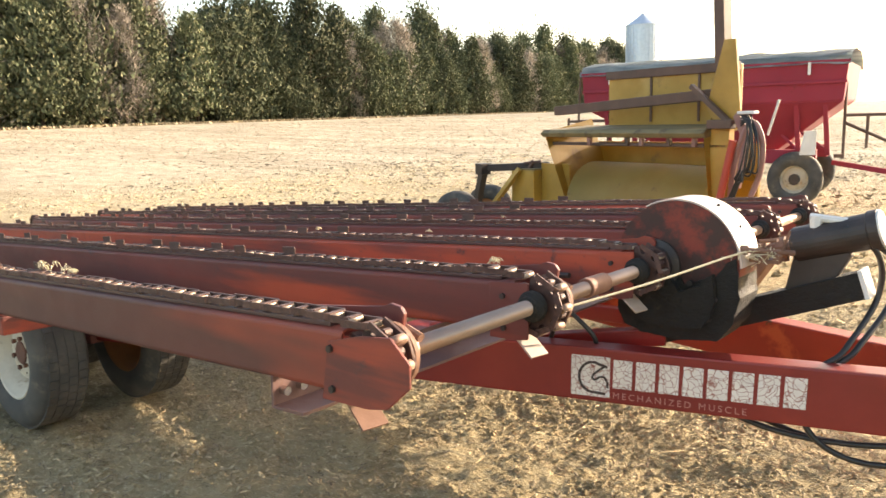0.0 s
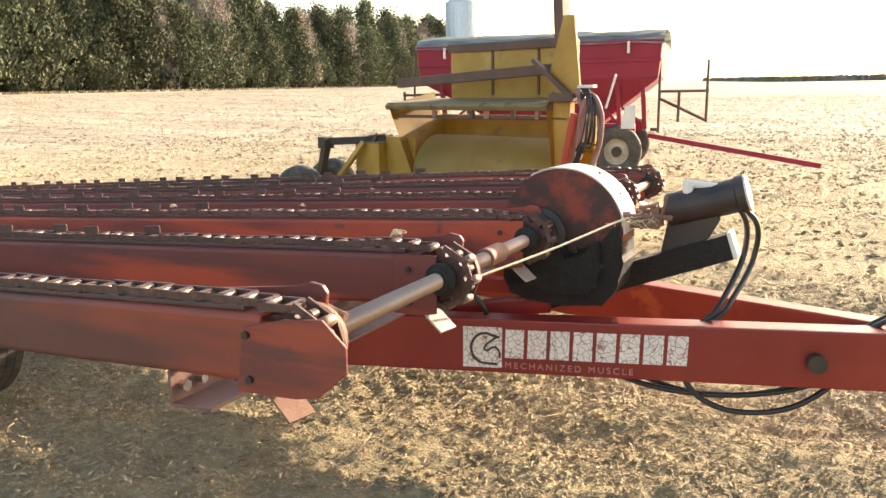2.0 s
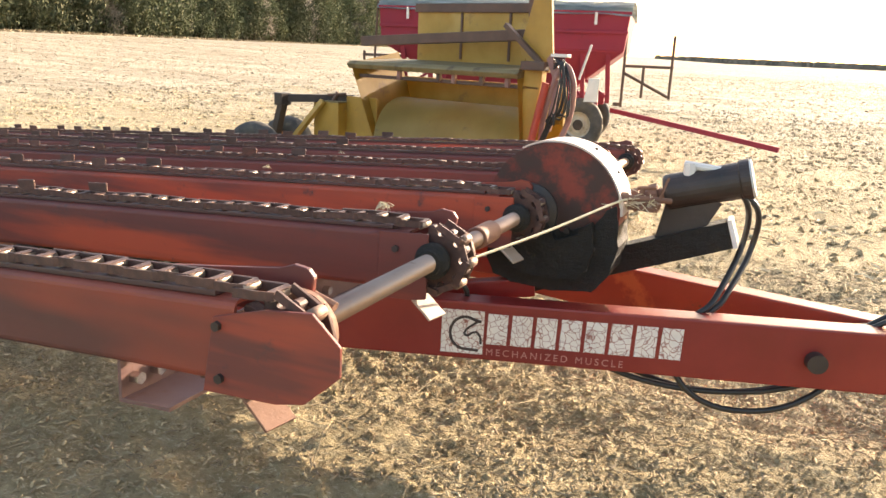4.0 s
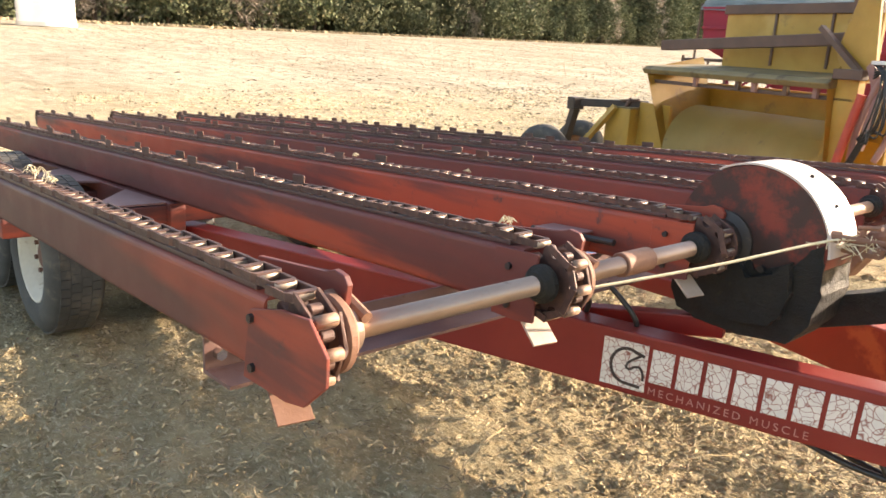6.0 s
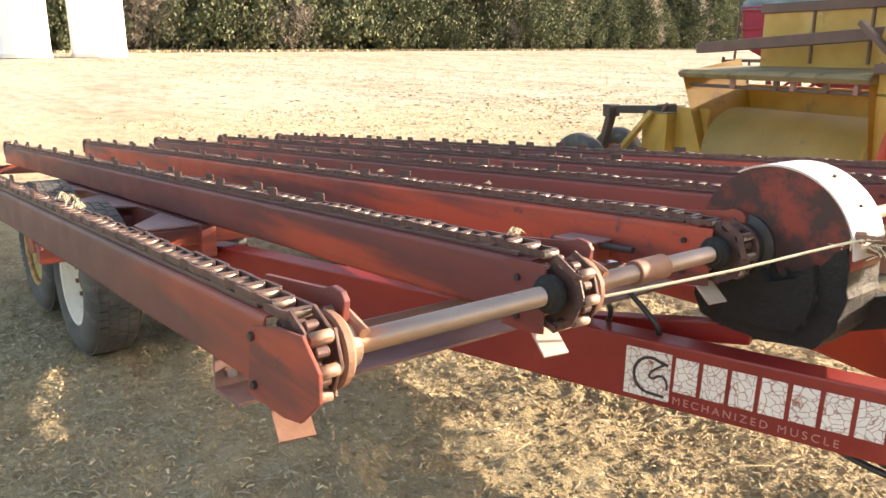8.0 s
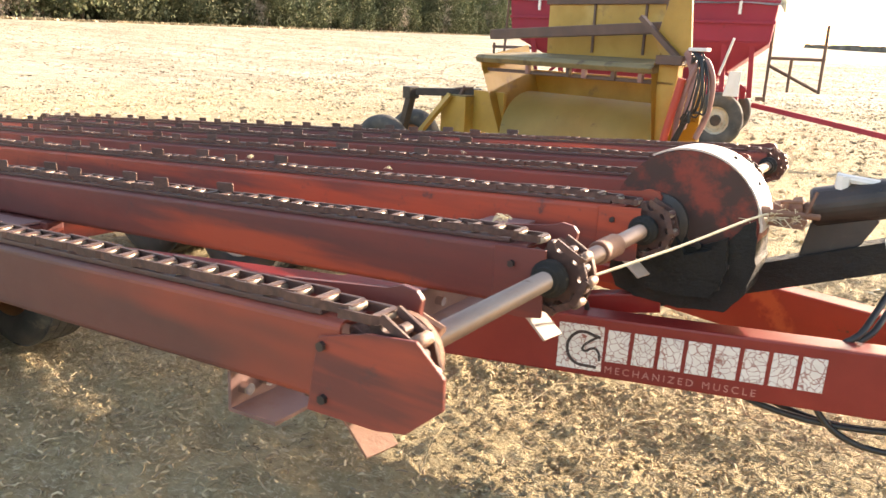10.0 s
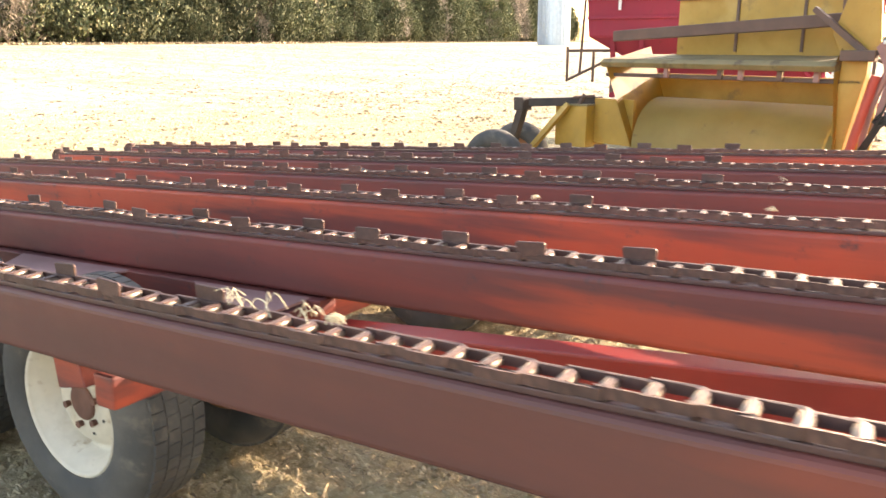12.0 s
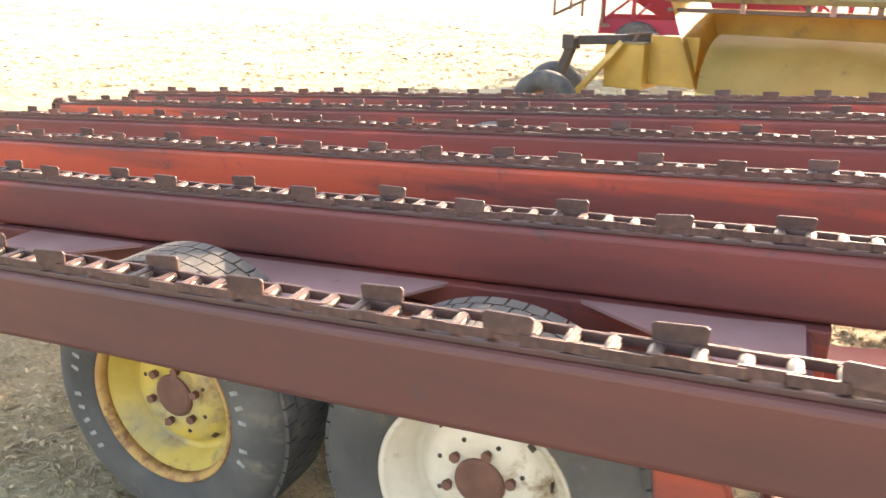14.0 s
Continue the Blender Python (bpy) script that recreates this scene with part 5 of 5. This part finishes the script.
# ---- stalk residue on the ground ----
straw_mat = leaf_material("stalk_residue", [(0.38, 0.29, 0.16), (0.52, 0.41, 0.245), (0.68, 0.57, 0.37)])
husk_mat = leaf_material("husk_residue", [(0.27, 0.21, 0.12), (0.38, 0.30, 0.18), (0.50, 0.405, 0.255)])
dark_straw = leaf_material("rotted_residue", [(0.15, 0.115, 0.075), (0.26, 0.205, 0.135)])


def thins_out(x, y, area, rnd):
    """Scatter grows sparse towards the edge of its area, with no hard line."""
    d = min(x - area[0], area[1] - x, y - area[2], area[3] - y)
    return rnd.random() > d / (0.14 * min(area[1] - area[0], area[3] - area[2]))


def residue(name, n, area, length, width, seed, mat, curl=0.3):
    rnd = random.Random(seed)
    verts, faces = [], []
    for k in range(n):
        x, y = rnd.uniform(area[0], area[1]), rnd.uniform(area[2], area[3])
        if noise.noise(Vector((x * 0.9, y * 0.9, seed))) < rnd.uniform(-0.55, 0.3) or thins_out(x, y, area, rnd):
            continue
        a, L, w = rnd.uniform(0, 6.28), rnd.uniform(*length), rnd.uniform(*width)
        d, s = Vector((math.cos(a), math.sin(a), 0)), Vector((-math.sin(a), math.cos(a), 0))
        z = ground_height(x, y) + clods(x, y) + 0.004
        lift = rnd.uniform(0, curl) * L
        i = len(verts)
        p0, p1, p2 = Vector((x, y, z)), Vector((x, y, z + lift)) + d * L * 0.5 + s * rnd.gauss(0, 0.1) * L, Vector((x, y, z + rnd.uniform(0, 0.5) * lift)) + d * L
        up = Vector((0, 0, w * 0.6))
        for p, ww in ((p0, w), (p1, w), (p2, w * 0.5)):
            verts += [tuple(p - s * ww), tuple(p + s * ww), tuple(p + up)]
        for j in (0, 3):
            for q in range(3):
                faces.append((i + j + q, i + j + (q + 1) % 3, i + j + 3 + (q + 1) % 3, i + j + 3 + q))
    me = bpy.data.meshes.new(name)
    me.from_pydata(verts, [], faces)
    me.materials.append(mat)
    return tagged(new(name, me), "chopped dry stalk and husk residue scattered on the soil", "residue", kind="stuff")


residue("stalk_residue", 90000, (-5.8, 3.8, -0.9, 5.5), (0.014, 0.060), (0.0012, 0.0040), 3, husk_mat, 0.18)
residue("husk_residue", 20000, (-5.8, 3.8, -0.9, 5.5), (0.014, 0.040), (0.0022, 0.0065), 4, husk_mat, 0.35)
residue("rotted_residue", 12500, (-5.8, 3.8, -0.9, 5.5), (0.015, 0.06), (0.0015, 0.005), 6, dark_straw)
residue("far_residue", 36000, (-17, 10, 3.2, 24), (0.05, 0.16), (0.004, 0.014), 7, straw_mat)
residue("field_stubble", 45000, (-70, 24, 9, 90), (0.05, 0.16), (0.008, 0.025), 12, straw_mat, 0.3)
# dark pieces stand in for the shadows of far clods
residue("field_clods", 40000, (-70, 24, 6, 80), (0.04, 0.13), (0.01, 0.035), 14, dark_straw, 0.2)
residue("long_stalks", 160, (-5, 2.5, 0.0, 4.5), (0.15, 0.45), (0.0015, 0.003), 9, straw_mat, 0.15)


def lumps(name, n, area, size, seed):
    """Loose clods of dry soil: squat uneven octahedra half sunk in the ground."""
    rnd = random.Random(seed)
    verts, faces = [], []
    for k in range(n):
        x, y = rnd.uniform(area[0], area[1]), rnd.uniform(area[2], area[3])
        if noise.noise(Vector((x * 0.8 + 4, y * 0.8, seed))) < rnd.uniform(-0.5, 0.35) or thins_out(x, y, area, rnd):
            continue
        r = size[0] + (size[1] - size[0]) * rnd.random() ** 2.5
        z = ground_height(x, y) + clods(x, y) + r * 0.15
        i = len(verts)
        for d in ((1, 0, 0), (0, 1, 0), (-1, 0, 0), (0, -1, 0), (0, 0, 0.75), (0, 0, -0.6)):
            verts.append((x + r * (d[0] + rnd.gauss(0, 0.22)), y + r * (d[1] + rnd.gauss(0, 0.22)), z + r * (d[2] + rnd.gauss(0, 0.16))))
        for a, b in ((0, 1), (1, 2), (2, 3), (3, 0)):
            faces += [(i + a, i + b, i + 4), (i + b, i + a, i + 5)]
    me = bpy.data.meshes.new(name)
    me.from_pydata(verts, [], faces)
    me.materials.append(soil)
    return tagged(new(name, me), "loose crumbled clods of dry tan soil", "soil clods", kind="stuff")


lumps("soil_clods", 52000, (-5.8, 3.8, -0.9, 5.5), (0.005, 0.021), 21)
lumps("soil_crumbs", 110000, (-3.3, 3.1, -0.6, 4.1), (0.0028, 0.0095), 23)
lumps("far_clods", 32000, (-19, 10, 3.2, 26), (0.015, 0.045), 22)
